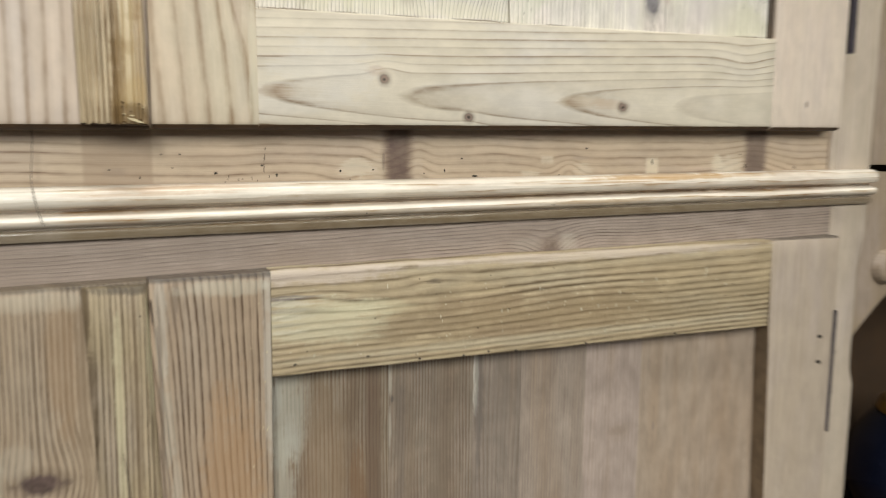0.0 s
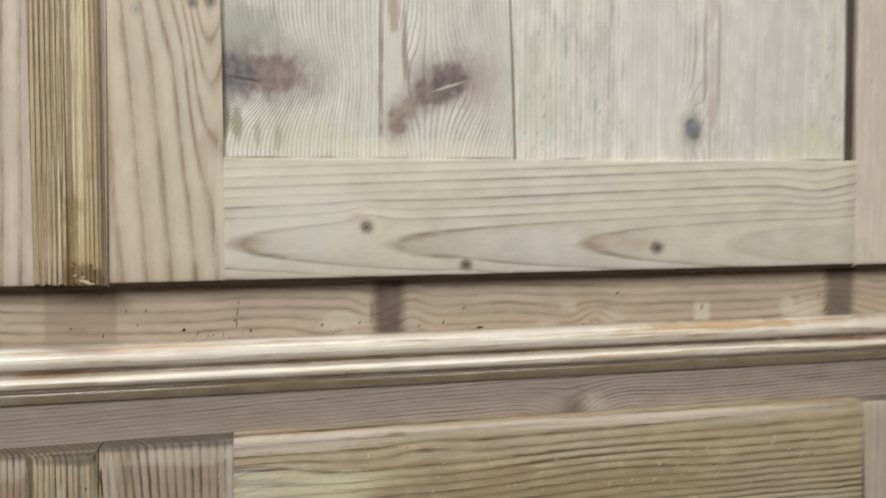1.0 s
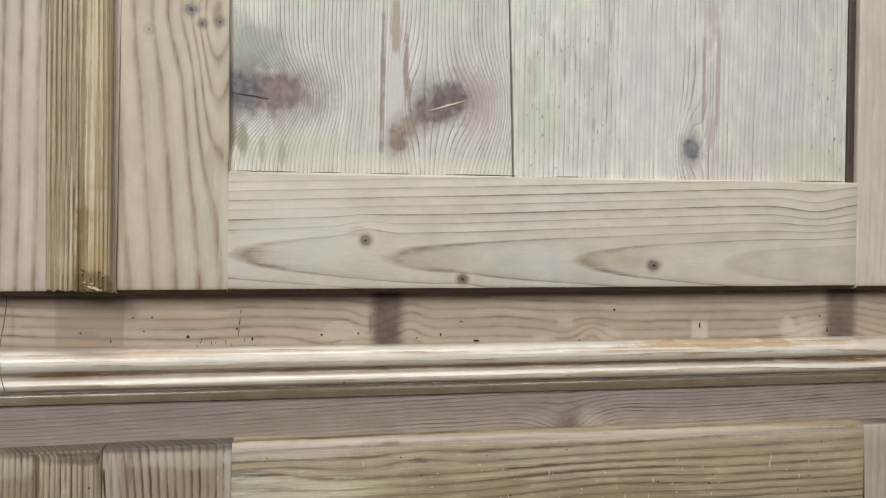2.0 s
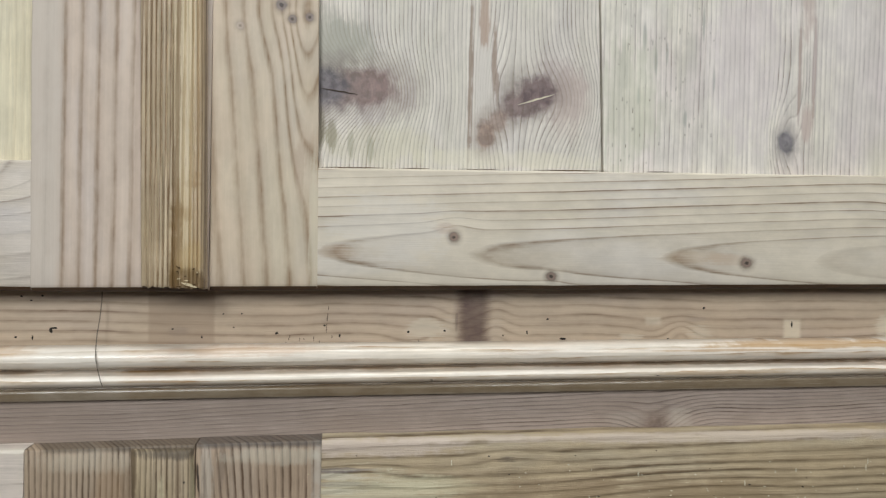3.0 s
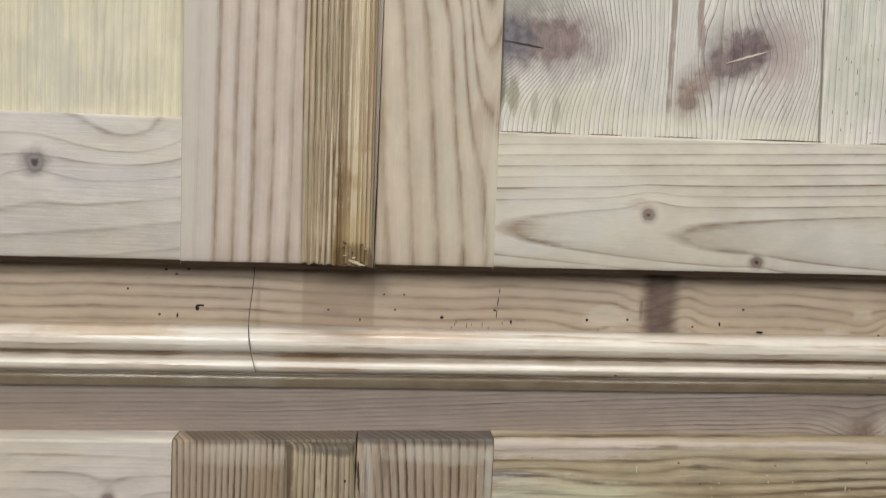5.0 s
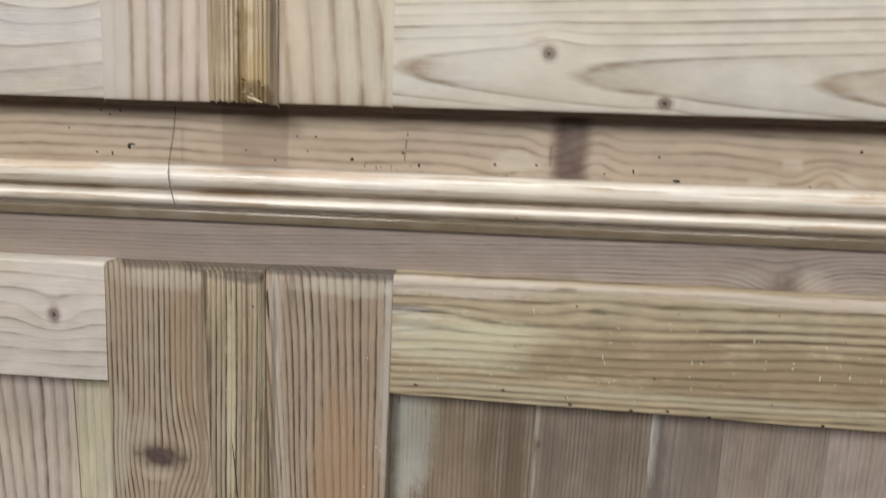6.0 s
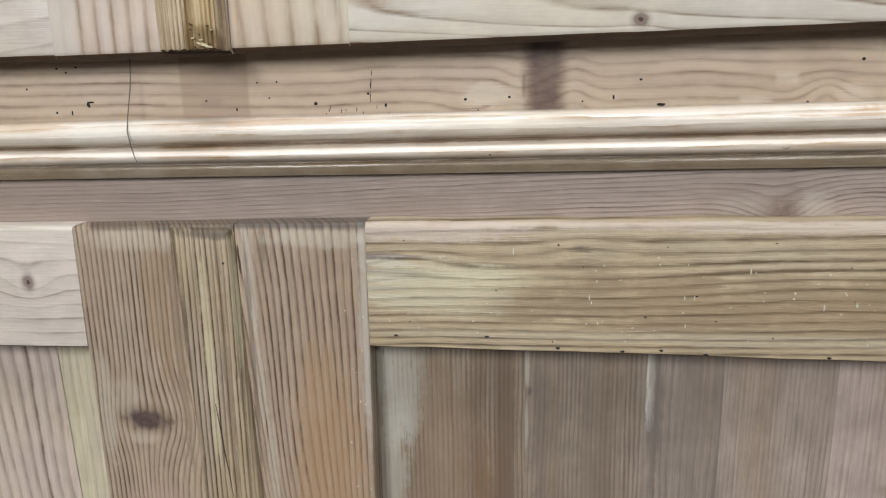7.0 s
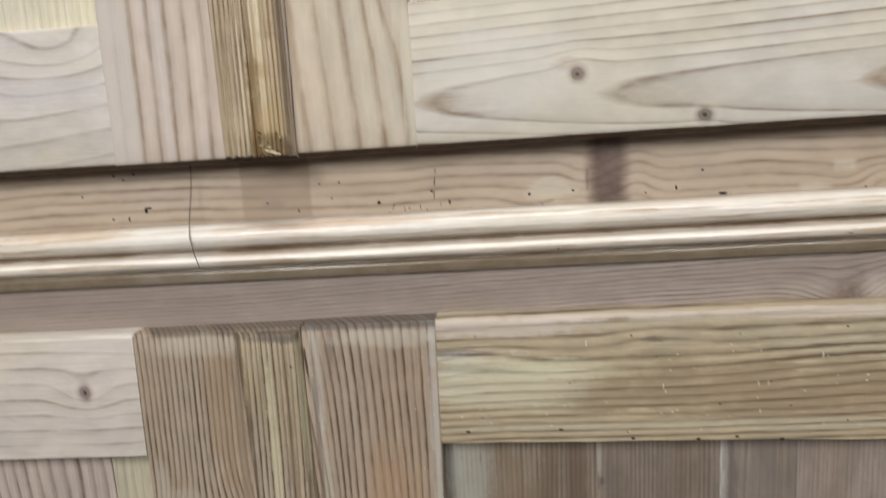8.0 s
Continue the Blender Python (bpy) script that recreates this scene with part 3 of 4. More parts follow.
def low_panel(name, seed, early, late, c=300, g=1.0, contrast=0.9, **more):
    tints = [tuple(g * q for q in t) for t in ((0.215, 0.148, 0.098), (0.30, 0.243, 0.20))]
    return wood(name, "z", seed, early, late, c=c, wave=(2.2, 0.35), wave_u=3, wave_v=10, contrast=1.75 * contrast, fade=0.45, mottle=0.15, patches=(3.0, 34.0), tint=tints[0], tint_amount=0.7, tint2=tints[1], tint2_amount=0.5, fibre=0.18, relief=0.0003, drop=0.0035, **more)


M_LP = [
    # the dark left-edge stain is grey dirt plus the stile's painted shadow
    low_panel("pine_low_plank_a", 21, (0.300, 0.243, 0.180), (0.175, 0.119, 0.080), stains=[(0.67, 0.026, 0.06, 0.022, 0.62, (0.44, 0.42, 0.35)), (0.60, 0.020, 0.06, 0.014, 0.5, (0.42, 0.395, 0.33)), (0.60, 0.085, 0.2, 0.008, 0.5, (0.150, 0.101, 0.066)), (0.60, 0.06, 0.10, 0.022, 0.4, (0.265, 0.17, 0.098)), (0.57, 0.090, 0.07, 0.010, 0.6, (0.19, 0.105, 0.055)), (0.60, 0.0075, 0.14, 0.0045, 0.9, (0.075, 0.06, 0.05)), (0.68, 0.016, 0.02, 0.008, 0.5, (0.42, 0.40, 0.35)), (0.645, 0.030, 0.02, 0.008, 0.5, (0.40, 0.38, 0.33))],
              boxes=[(0.4, 0.72, 0.098, 0.1115, 0.003, 0.75, (0.125, 0.078, 0.052))]),
    low_panel("pine_low_plank_b", 22, (0.282, 0.229, 0.177), (0.188, 0.133, 0.098), stains=[(0.667, 0.1225, 0.004, 0.002, 0.8, (0.10, 0.08, 0.07)), (0.692, 0.1205, 0.025, 0.0022, 0.7, (0.44, 0.40, 0.33)), (0.640, 0.1203, 0.022, 0.0016, 0.6, (0.40, 0.36, 0.30)), (0.63, 0.17, 0.2, 0.012, 0.45, (0.167, 0.128, 0.097)), (0.63, 0.130, 0.1, 0.006, 0.5, (0.15, 0.12, 0.10))]),
    low_panel("pine_low_plank_c", 23, (0.279, 0.225, 0.182), (0.199, 0.150, 0.120), c=220, g=1.0, contrast=0.7, stains=[(0.677, 0.2062, 0.035, 0.0038, 0.95, (0.52, 0.48, 0.41)), (0.64, 0.2015, 0.02, 0.0025, 0.5, (0.40, 0.36, 0.30)), (0.66, 0.210, 0.08, 0.005, 0.6, (0.13, 0.11, 0.10)), (0.66, 0.235, 0.1, 0.012, 0.35, (0.20, 0.165, 0.14))]),
    low_panel("pine_low_plank_d", 24, (0.347, 0.277, 0.226), (0.259, 0.196, 0.154), g=1.35, contrast=0.6),
    low_panel("pine_low_plank_e", 25, (0.416, 0.329, 0.281), (0.324, 0.243, 0.200), c=220, g=1.65, contrast=0.55, stains=[(0.602, 0.372, 0.006, 0.011, 0.75, (0.23, 0.175, 0.14)), (0.60, 0.374, 0.012, 0.016, 0.4, (0.30, 0.225, 0.175))]),
    low_panel("pine_low_plank_f", 26, (0.403, 0.316, 0.245), (0.306, 0.224, 0.163), g=1.6, contrast=0.6, stains=[(0.665, 0.3965, 0.03, 0.003, 0.75, (0.56, 0.48, 0.36)), (0.61, 0.3960, 0.022, 0.0035, 0.7, (0.56, 0.48, 0.36)), (0.60, 0.418, 0.005, 0.003, 0.7, (0.22, 0.17, 0.14))]),
]
M_LPL = wood("pine_pink_plank", "z", 27, (0.53, 0.425, 0.36), (0.16, 0.105, 0.08), c=110, a=4, wave=(1.3, 0.2), wave_u=4, wave_v=8, contrast=0.75, tint2=(0.52, 0.44, 0.40), fibre=0.15)
M_LPY = wood("pine_sap_plank", "z", 28, (0.56, 0.49, 0.345), (0.30, 0.24, 0.15), c=160, contrast=0.5, tint=(0.60, 0.55, 0.36), fibre=0.18)

# near-black backing that paints the shade in the gaps between boards
M_BACK = plain("dark_gap_back", (0.022, 0.015, 0.01), 0.8)
# shade of the down-facing board edges, put into the colour
M_UNDER = plain("shaded_underside", (0.065, 0.032, 0.014), 0.6, scale=60)
M_REVEAL = plain("brown_reveal", (0.17, 0.115, 0.07), 0.6, scale=60)
M_GAP = plain("gap_brown", (0.065, 0.042, 0.026), 0.5)
M_IRON = plain("black_iron", (0.035, 0.026, 0.034), 0.6, 0.3)
M_HOLE = plain("worm_hole", (0.02, 0.014, 0.01), 0.9)
M_FLECK = plain("paint_fleck", (0.58, 0.52, 0.39), 0.7)
M_CHIP = plain("bare_wood_chip", (0.56, 0.46, 0.29), 0.7)
M_DRESSER = wood("pine_dresser", "z", 33, (0.36, 0.275, 0.195), (0.24, 0.17, 0.11), c=90, contrast=0.6, tint=(0.32, 0.23, 0.15))
M_TICK = plain("weathered_tick", (0.30, 0.27, 0.21), 0.8)
M_THREAD = plain("grey_thread", (0.10, 0.08, 0.06), 0.7)
M_PIT = plain("brown_pit", (0.11, 0.062, 0.024), 0.9)
M_SPLIT = plain("split", (0.06, 0.042, 0.03), 0.9)
# unseen room surfaces, nearly black to keep bounced light out of the recesses
M_WALL = plain("painted_wall", (0.035, 0.031, 0.027), 0.8, 0, 3, 0.06)
M_CEIL = plain("ceiling_paint", (0.06, 0.058, 0.055), 0.9, 0, 3, 0.04)
M_FLOOR = wood("oak_floor", "x", 31, (0.020, 0.013, 0.008), (0.012, 0.008, 0.005), c=40, contrast=0.6, tint=(0.022, 0.015, 0.009), tint2=(0.016, 0.011, 0.007))
# dark tone that carries the shadow on the back wall and dresser carcass
M_BROWNWALL = plain("brown_shadow_tone", (0.055, 0.029, 0.013), 0.7, 0, 5)
M_VASE = plain("blue_black_glaze", (0.008, 0.010, 0.022), 0.16, 0, 30, 0.15, 0.0001)
M_BRASS = plain("brass", (0.55, 0.36, 0.12), 0.35, 1.0)


# ---- mesh helpers ----
def part(name, bm, material, parent=None, label="", smooth=35):
    me = bpy.data.meshes.new(name)
    bmesh.ops.recalc_face_normals(bm, faces=bm.faces)
    bm.to_mesh(me)
    bm.free()
    me.materials.append(material)
    if smooth:
        for p in me.polygons:
            p.use_smooth = True
        me.set_sharp_from_angle(angle=radians(smooth))
    ob = new(name, me)
    if parent:
        ob.parent = parent
        ob.matrix_parent_inverse = parent.matrix_world.inverted()
    return tagged(ob, label)


def darken_side(ob, material, way=(0, 0, -1)):
    """A second, darker material on one side of a door's board; on undersides it paints in shade."""
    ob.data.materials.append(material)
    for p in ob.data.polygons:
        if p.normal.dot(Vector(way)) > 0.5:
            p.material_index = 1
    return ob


def thing(name, at, label, category, group="", kind=""):
    ob = new(name)
    ob.empty_display_size = 0.1
    ob.location = at
    ob.matrix_world = Matrix.Translation(at)
    return tagged(ob, label, category, group, kind)


def lin(v, f):
    return v[0] + (v[1] - v[0]) * f if isinstance(v, (tuple, list)) else v


def loft(rings):
    """A closed mesh through rings of equally many points, capped at both ends."""
    bm = bmesh.new()
    rows = [[bm.verts.new(p) for p in r] for r in rings]
    n = len(rows[0])
    for r, s in zip(rows, rows[1:]):
        for i in range(n):
            bm.faces.new((r[i], r[(i + 1) % n], s[(i + 1) % n], s[i]))
    bm.faces.new(rows[0][::-1])
    bm.faces.new(rows[-1])
    return bm


def board(grain, u0, u1, v0, v1, y0, y1, r=0.0015, end=0.0012, wob=0.0004, seed=0, slope0=0.0, slope1=0.0, step=0.02, foot=0.0):
    """A board along x or z with worn, slightly uneven, rounded edges. v0, v1: one value, or one at each end.
    slope: how its ends lean. foot: how far its lower front arris is rounded off."""
    n = max(2, int(abs(u1 - u0) / step))
    first, r0 = (foot, r) if foot and grain == "z" else (end, foot or r)
    us = [(u0, first), (u0 + first * 0.1, first * 0.55), (u0 + first * 0.3, first * 0.26), (u0 + first * 0.6, first * 0.08), (u0 + first, 0)] + [(u0 + (u1 - u0) * i / n, 0) for i in range(1, n)] + [(u1 - end, 0), (u1 - end * 0.4, end * 0.3), (u1, end)]
    mid = (lin(v0, 0.5) + lin(v1, 0.5)) / 2
    rings = []
    for u, inset in us:
        f = (u - u0) / (u1 - u0)
        a, b = lin(v0, f), lin(v1, f)
        if wob:
            a += wob * (noise.noise((u * 23, seed * 7.7, 1)) + 0.5 * noise.noise((u * 90, seed * 7.7, 2)))
            b += wob * (noise.noise((u * 23, seed * 7.7, 5)) + 0.5 * noise.noise((u * 90, seed * 7.7, 6)))
        a, b, c, d = a + 0.15 * inset, b - 0.15 * inset, y0 + inset, y1 - 0.2 * inset
        sec = []
        for cx, cy, st, rr in ((a + r0, c + r0, 180, r0), (b - r, c + r, 270, r)):
            for q in range(5):
                t = radians(st + 22.5 * q)
                sec.append((cx + rr * math.cos(t), cy + rr * math.sin(t)))
        sec += [(b, d), (a, d)]
        ring = []
        for v, y in sec:
            uu = u + (slope0 * (1 - f) + slope1 * f) * (v - mid)
            ring.append((uu, y, v) if grain == "x" else (v, y, uu))
        rings.append(ring)
    return loft(rings)


def sweep(profile, us, height=lambda x: 0.0, wob=0.0002, seed=1):
    """A moulding along x: profile of (y, z), lifted by height(x)."""
    rings = []
    for x in us:
        rings.append([(x, y + wob * noise.noise((x * 14, i * 0.7, seed)), z + height(x) + wob * noise.noise((x * 11, i * 0.6, seed + 5))) for i, (y, z) in enumerate(profile)])
    return loft(rings)


def smooth_profile(points, n=4):
    """Catmull-Rom through points."""
    out = []
    p = [points[0]] + list(points) + [points[-1]]
    for i in range(1, len(p) - 2):
        for j in range(n):
            t = j / n
            out.append(tuple(0.5 * (2 * p[i][k] + (p[i + 1][k] - p[i - 1][k]) * t + (2 * p[i - 1][k] - 5 * p[i][k] + 4 * p[i + 1][k] - p[i + 2][k]) * t * t
                                    + (3 * p[i][k] - p[i - 1][k] - 3 * p[i + 1][k] + p[i + 2][k]) * t ** 3) for k in (0, 1)))
    return out + [points[-1]]


def marks(spots, y, seed, depth=0.0002):
    """Small ragged pits and chips, (x, z, width, height), lying on a board's face at y(x, z)."""
    rnd = random.Random(seed)
    bm = bmesh.new()
    for x, z, w, h in spots:
        n, turn = 8, rnd.random() * 6
        top = bm.verts.new((x, y - depth * 0.4, z))
        rim = []
        for i in range(n):
            t = turn + 2 * math.pi * i / n
            s = 0.5 * (0.7 + 0.5 * rnd.random())
            rim.append(bm.verts.new((x + w * s * math.cos(t), y - depth, z + h * s * math.sin(t))))
        low = [bm.verts.new((q.co.x, y + 0.0006, q.co.z)) for q in rim]
        for i in range(n):
            bm.faces.new((rim[i], rim[(i + 1) % n], top))
            bm.faces.new((low[i], low[(i + 1) % n], rim[(i + 1) % n], rim[i]))
    return bm


def tube(points, radius, n=6):
    rings = []
    for i, p in enumerate(points):
        a, b = Vector(points[max(i - 1, 0)]), Vector(points[min(i + 1, len(points) - 1)])
        d = (b - a).normalized()
        s = d.orthogonal().normalized()
        q = d.cross(s)
        rings.append([tuple(Vector(p) + radius * (s * math.cos(2 * math.pi * j / n) + q * math.sin(2 * math.pi * j / n))) for j in range(n)])
    return loft(rings)


def block(x0, x1, y0, y1, z0, z1):
    bm = bmesh.new()
    bmesh.ops.create_cube(bm, size=1)
    for v in bm.verts:
        v.co = ((x0 + x1) / 2 + v.co.x * (x1 - x0), (y0 + y1) / 2 + v.co.y * (y1 - y0), (z0 + z1) / 2 + v.co.z * (z1 - z0))
    return bm


# ---- the room ----
def shell(name, bm, material, label, category):
    return tagged(part(name, bm, material, None, label, 0), category=category, kind="structure")


shell("floor", block(-5.2, 5.2, -8.6, 1.2, -0.1, 0), M_FLOOR, "dark brown wooden floor", "floor")
shell("ceiling", block(-5.2, 5.2, -8.6, 1.2, 2.62, 2.72), M_CEIL, "near-black plain ceiling, out of view", "ceiling")
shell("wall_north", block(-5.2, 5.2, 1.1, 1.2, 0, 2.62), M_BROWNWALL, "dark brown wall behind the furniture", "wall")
shell("wall_south", block(-5.2, 5.2, -8.6, -8.5, 0, 2.62), M_WALL, "near-black plain wall, out of view", "wall")
shell("wall_west", block(-5.3, -5.2, -8.6, 1.2, 0, 2.62), M_WALL, "near-black plain wall, out of view", "wall")
shell("wall_east", block(5.2, 5.3, -8.6, 1.2, 0, 2.62), M_WALL, "near-black plain wall, out of view", "wall")

# ---- upper cupboard ----
LEFT, RIGHT = -0.925, 0.718
UP = thing("upper_cupboard", (-0.103, 0.2, 0.862), "stripped pine upper cupboard with two panelled doors", "cupboard")
LEAN_U = 0.0165     # how the old doors hang out of level


def ubot(x):
    return 0.9065 + LEAN_U * x


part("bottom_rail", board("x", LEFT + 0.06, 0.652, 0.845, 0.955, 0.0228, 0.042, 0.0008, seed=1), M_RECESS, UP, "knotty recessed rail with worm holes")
part("side_post", board("z", 0.845, 1.98, 0.652, RIGHT, 0.0185, 0.045, 0.003, seed=2), M_POST, UP)
part("side_post", board("z", 0.845, 1.98, LEFT, LEFT + 0.06, 0.0185, 0.045, 0.003, seed=3), M_POST, UP)
part("side_panel", board("z", 0.845, 1.98, RIGHT - 0.022, RIGHT - 0.002, 0.046, 0.42, 0.002, seed=4), M_POST, UP)
part("side_panel", board("z", 0.845, 1.98, LEFT + 0.002, LEFT + 0.022, 0.046, 0.42, 0.002, seed=5), M_POST, UP)
part("back_panel", board("z", 0.845, 1.98, LEFT + 0.024, RIGHT - 0.024, 0.405, 0.42, 0.002, seed=6), M_POST, UP)
part("top_board", board("x", LEFT - 0.02, RIGHT + 0.02, 1.981, 2.005, -0.02, 0.44, 0.004, seed=7), M_POST, UP)
part("top_rail", board("x", LEFT + 0.06, 0.652, 1.90, 1.98, 0.0195, 0.042, 0.001, seed=8), M_POST, UP)

DY = 0.0195         # back of the doors
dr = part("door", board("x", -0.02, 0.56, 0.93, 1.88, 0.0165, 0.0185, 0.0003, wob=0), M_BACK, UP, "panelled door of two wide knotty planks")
darken_side(part("stile", board("z", ubot(-0.04), 1.885, (-0.0793, -0.0823), (0.0008, -0.0127), 0.0, DY, 0.0006, 0.002, foot=0.006, seed=11, slope0=LEAN_U), M_STILE_UM, dr), M_UNDER)
darken_side(part("stile", board("z", ubot(0.59), 1.885, (0.5385, 0.532), (0.6415, 0.648), 0.0005, DY, 0.0022, 0.002, foot=0.006, seed=12, slope0=LEAN_U), M_STILE_UR, dr), M_UNDER)
darken_side(part("rail", board("x", -0.0022, 0.5378, (0.9065, 0.9158), (1.0000, 1.0105), 0.0002, DY, 0.0020, 0.0004, foot=0.006, seed=13), M_RAIL_UR, dr, "pale rail with flame grain and three small knots"), M_UNDER)
part("rail", board("x", -0.005, 0.536, 1.80, 1.885, 0.0002, DY, 0.0015, 0.0004, seed=14), M_STILE_UR, dr)
# added dark strip in place of the shaded gap between panel and stile
part("gap_strip", board("z", 0.990, 1.815, (0.5310, 0.5245), (0.5382, 0.5317), 0.0052, 0.0163, 0.0012, seed=23), M_GAP, dr, "dark strip standing in for the shaded gap along the panel")
part("plank", board("z", 0.985, 1.82, (-0.012, -0.02), (0.2250, 0.190), 0.0070, 0.0160, 0.0006, seed=15), M_PANEL_UA, dr, "plank with two large purple-brown knots")
part("plank", board("z", 0.985, 1.82, (0.2268, 0.1918), (0.5312, 0.5246), 0.0074, 0.0160, 0.0006, seed=16), M_PANEL_UB, dr, "straight-grained plank with one grey knot")

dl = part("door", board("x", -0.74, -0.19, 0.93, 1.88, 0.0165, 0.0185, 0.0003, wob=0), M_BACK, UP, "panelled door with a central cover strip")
darken_side(part("stile", board("z", ubot(-0.166), 1.885, (-0.2055, -0.211), -0.0800, 0.0, DY, 0.0007, 0.002, foot=0.006, seed=17, slope0=LEAN_U), M_STILE_UL, dl), M_UNDER)
darken_side(part("stile", board("z", ubot(-0.80), 1.885, -0.85, -0.75, 0.0, DY, 0.0016, 0.002, foot=0.006, seed=18), M_STILE_UR, dl), M_UNDER)
darken_side(part("rail", board("x", -0.7498, -0.2048, (0.894, 0.9035), (0.990, 0.999), 0.0004, DY, 0.0020, 0.0004, foot=0.006, seed=19), M_RAIL_UL, dl, "pale wavy-grained rail with one knot"), M_UNDER)
part("rail", board("x", -0.7498, -0.2112, 1.80, 1.885, 0.0004, DY, 0.0015, 0.0004, seed=20), M_STILE_UR, dl)
part("plank", board("z", 0.98, 1.82, -0.46, -0.198, 0.0070, 0.0160, 0.0006, seed=21), M_PANEL_UL, dl)
part("plank", board("z", 0.98, 1.82, -0.755, -0.461, 0.0070, 0.0160, 0.0006, seed=22), M_PANEL_UL, dl)


def cover_strip():
    """Reeded slope on one side, a rounded bead on the other, sawn off unevenly below."""
    prof = [(-0.1275, -0.0004), (-0.1272, -0.0030)]
    for i in range(6):
        x = -0.1268 + i * 0.0040
        y = -0.0036 - i * 0.0010
        prof += [(x, y), (x + 0.0012, y - 0.0009), (x + 0.0028, y - 0.0010), (x + 0.0037, y + 0.0001)]
    prof += [(-0.1030, -0.0086), (-0.1022, -0.0088)]
    for i in range(7):
        x = -0.1016 + i * 0.0028
        y = -0.0122 - 0.0030 * math.sin(math.pi * (0.12 + i * 0.12))
        prof += [(x, y + 0.0004), (x + 0.0008, y - 0.0003), (x + 0.0020, y - 0.0003)]
    prof += [(-0.0818, -0.0122), (-0.0806, -0.0095), (-0.0802, -0.0004)]
    rings = []
    for z, inset in [(0.9075, 0.0018), (0.9083, 0.0007), (0.9100, 0)] + [(0.91 + 0.02 * i, 0) for i in range(1, 49)]:
        f = (z - 0.9) * 0.016
        ring = []
        for x, y in prof:
            ragged = 0.0016 * noise.noise((x * 300, 3, 1)) if z < 0.9101 else 0
            ring.append((x - f + 0.0003 * noise.noise((z * 30, x * 50, 2)), min(y + inset, -0.0002) + (0.0003 * noise.noise((z * 22, x * 400, 4)) if y < -0.002 else 0), z + ragged))
        rings.append(ring)
    return loft(rings)


cs = darken_side(part("cover_strip", cover_strip(), M_COVER_U, dl, "yellowed reeded cover strip, chipped at its foot"), M_UNDER)


def hinge(x, z0, z1, y, parent):
    h = part("hinge", tube([(x, y, z0 + (z1 - z0) * i / 8) for i in range(9)], 0.0042, 10), M_IRON, parent, "black iron hinge knuckle")
    for q in (0.33, 0.66):
        z = z0 + (z1 - z0) * q
        part("collar", tube([(x, y, z - 0.001), (x, y, z + 0.001)], 0.0048, 10), M_IRON, h)


hinge(0.6500, 1.002, 1.10, 0.002, dr)
hinge(0.6500, 1.66, 1.76, 0.002, dr)

# worm holes, splits and chips of the recessed rail
rnd = random.Random(5)
HOLES = [(-0.031, 0.8712, 2.4, 2.6), (0.0725, 0.8728, 1.8, 1.8), (0.102, 0.874, 1.7, 1.7), (0.2005, 0.868, 5.0, 1.6), (0.291, 0.868, 2.0, 2.0), (0.322, 0.8945, 2.0, 1.6), (0.402, 0.8815, 1.2, 5.0),
         (-0.199, 0.8725, 2.6, 4.0), (-0.1965, 0.874, 4.4, 1.4), (-0.224, 0.867, 1.8, 1.8), (-0.212, 0.8665, 1.2, 3.2), (-0.22, 0.898, 1.6, 1.4), (-0.205, 0.8985, 2.0, 1.4), (-0.213, 0.895, 1.6, 1.2),
         (0.081, 0.8645, 1.2, 3.0), (0.018, 0.8695, 1.6, 2.8), (0.170, 0.873, 1.4, 3.4), (0.187, 0.884, 1.8, 1.4), (0.150, 0.8705, 1.3, 1.3), (-0.072, 0.886, 1.4, 1.2), (-0.064, 0.8755, 1.2, 1.2), (-0.058, 0.8862, 1.3, 1.2),
         (-0.11, 0.874, 1.4, 1.2), (-0.088, 0.868, 1.0, 2.4), (0.006, 0.8775, 1.6, 1.6), (-0.245, 0.884, 1.3, 1.3), (0.52, 0.890, 1.8, 1.4), (0.528, 0.878, 1.2, 5.4), (0.60, 0.876, 1.4, 4.0)]
part("worm_damage", marks([(x, z, w / 900, h / 900) for x, z, w, h in HOLES], 0.0228, 3), M_HOLE, UP, smooth=0)["kind"] = "stuff"

# ---- lower cupboard ----
LOW = thing("lower_cupboard", (-0.103, 0.2, 0.0), "stripped pine lower cupboard with waist moulding and two doors", "cupboard")
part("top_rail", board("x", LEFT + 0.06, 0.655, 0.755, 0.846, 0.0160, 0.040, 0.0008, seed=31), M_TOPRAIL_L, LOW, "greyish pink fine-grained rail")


def chamfered_post(x0, x1, y0, y1, top):
    """A square post whose outer front edge is cut away between two stops."""
    rings = []
    for i in range(48):
        z = top * i / 47
        cut = 0.0035 + 0.0095 * max(0.0, min(1.0, (z - 0.618) / 0.014)) * max(0.0, min(1.0, (0.795 - z) / 0.03))
        x = x1 + 0.0005 * noise.noise((z * 20, 3, 3))
        rings.append([(x0 + 0.002, y0, z), (x - cut, y0, z), (x - 0.3 * cut, y0 + 0.35 * cut, z), (x, y0 + cut, z), (x, y1, z), (x0, y1, z), (x0, y0 + 0.002, z)])
    return loft(rings)


part("side_post", chamfered_post(0.655, RIGHT - 0.003, 0.0152, 0.050, 0.846), M_POST, LOW, "pine post with a stopped chamfer")
part("side_post", board("z", 0.0, 0.846, LEFT, LEFT + 0.06, 0.0152, 0.050, 0.004, seed=33), M_POST, LOW)
part("side_panel", board("z", 0.0, 0.843, RIGHT - 0.024, RIGHT - 0.004, 0.051, 0.43, 0.002, seed=34), M_POST, LOW)
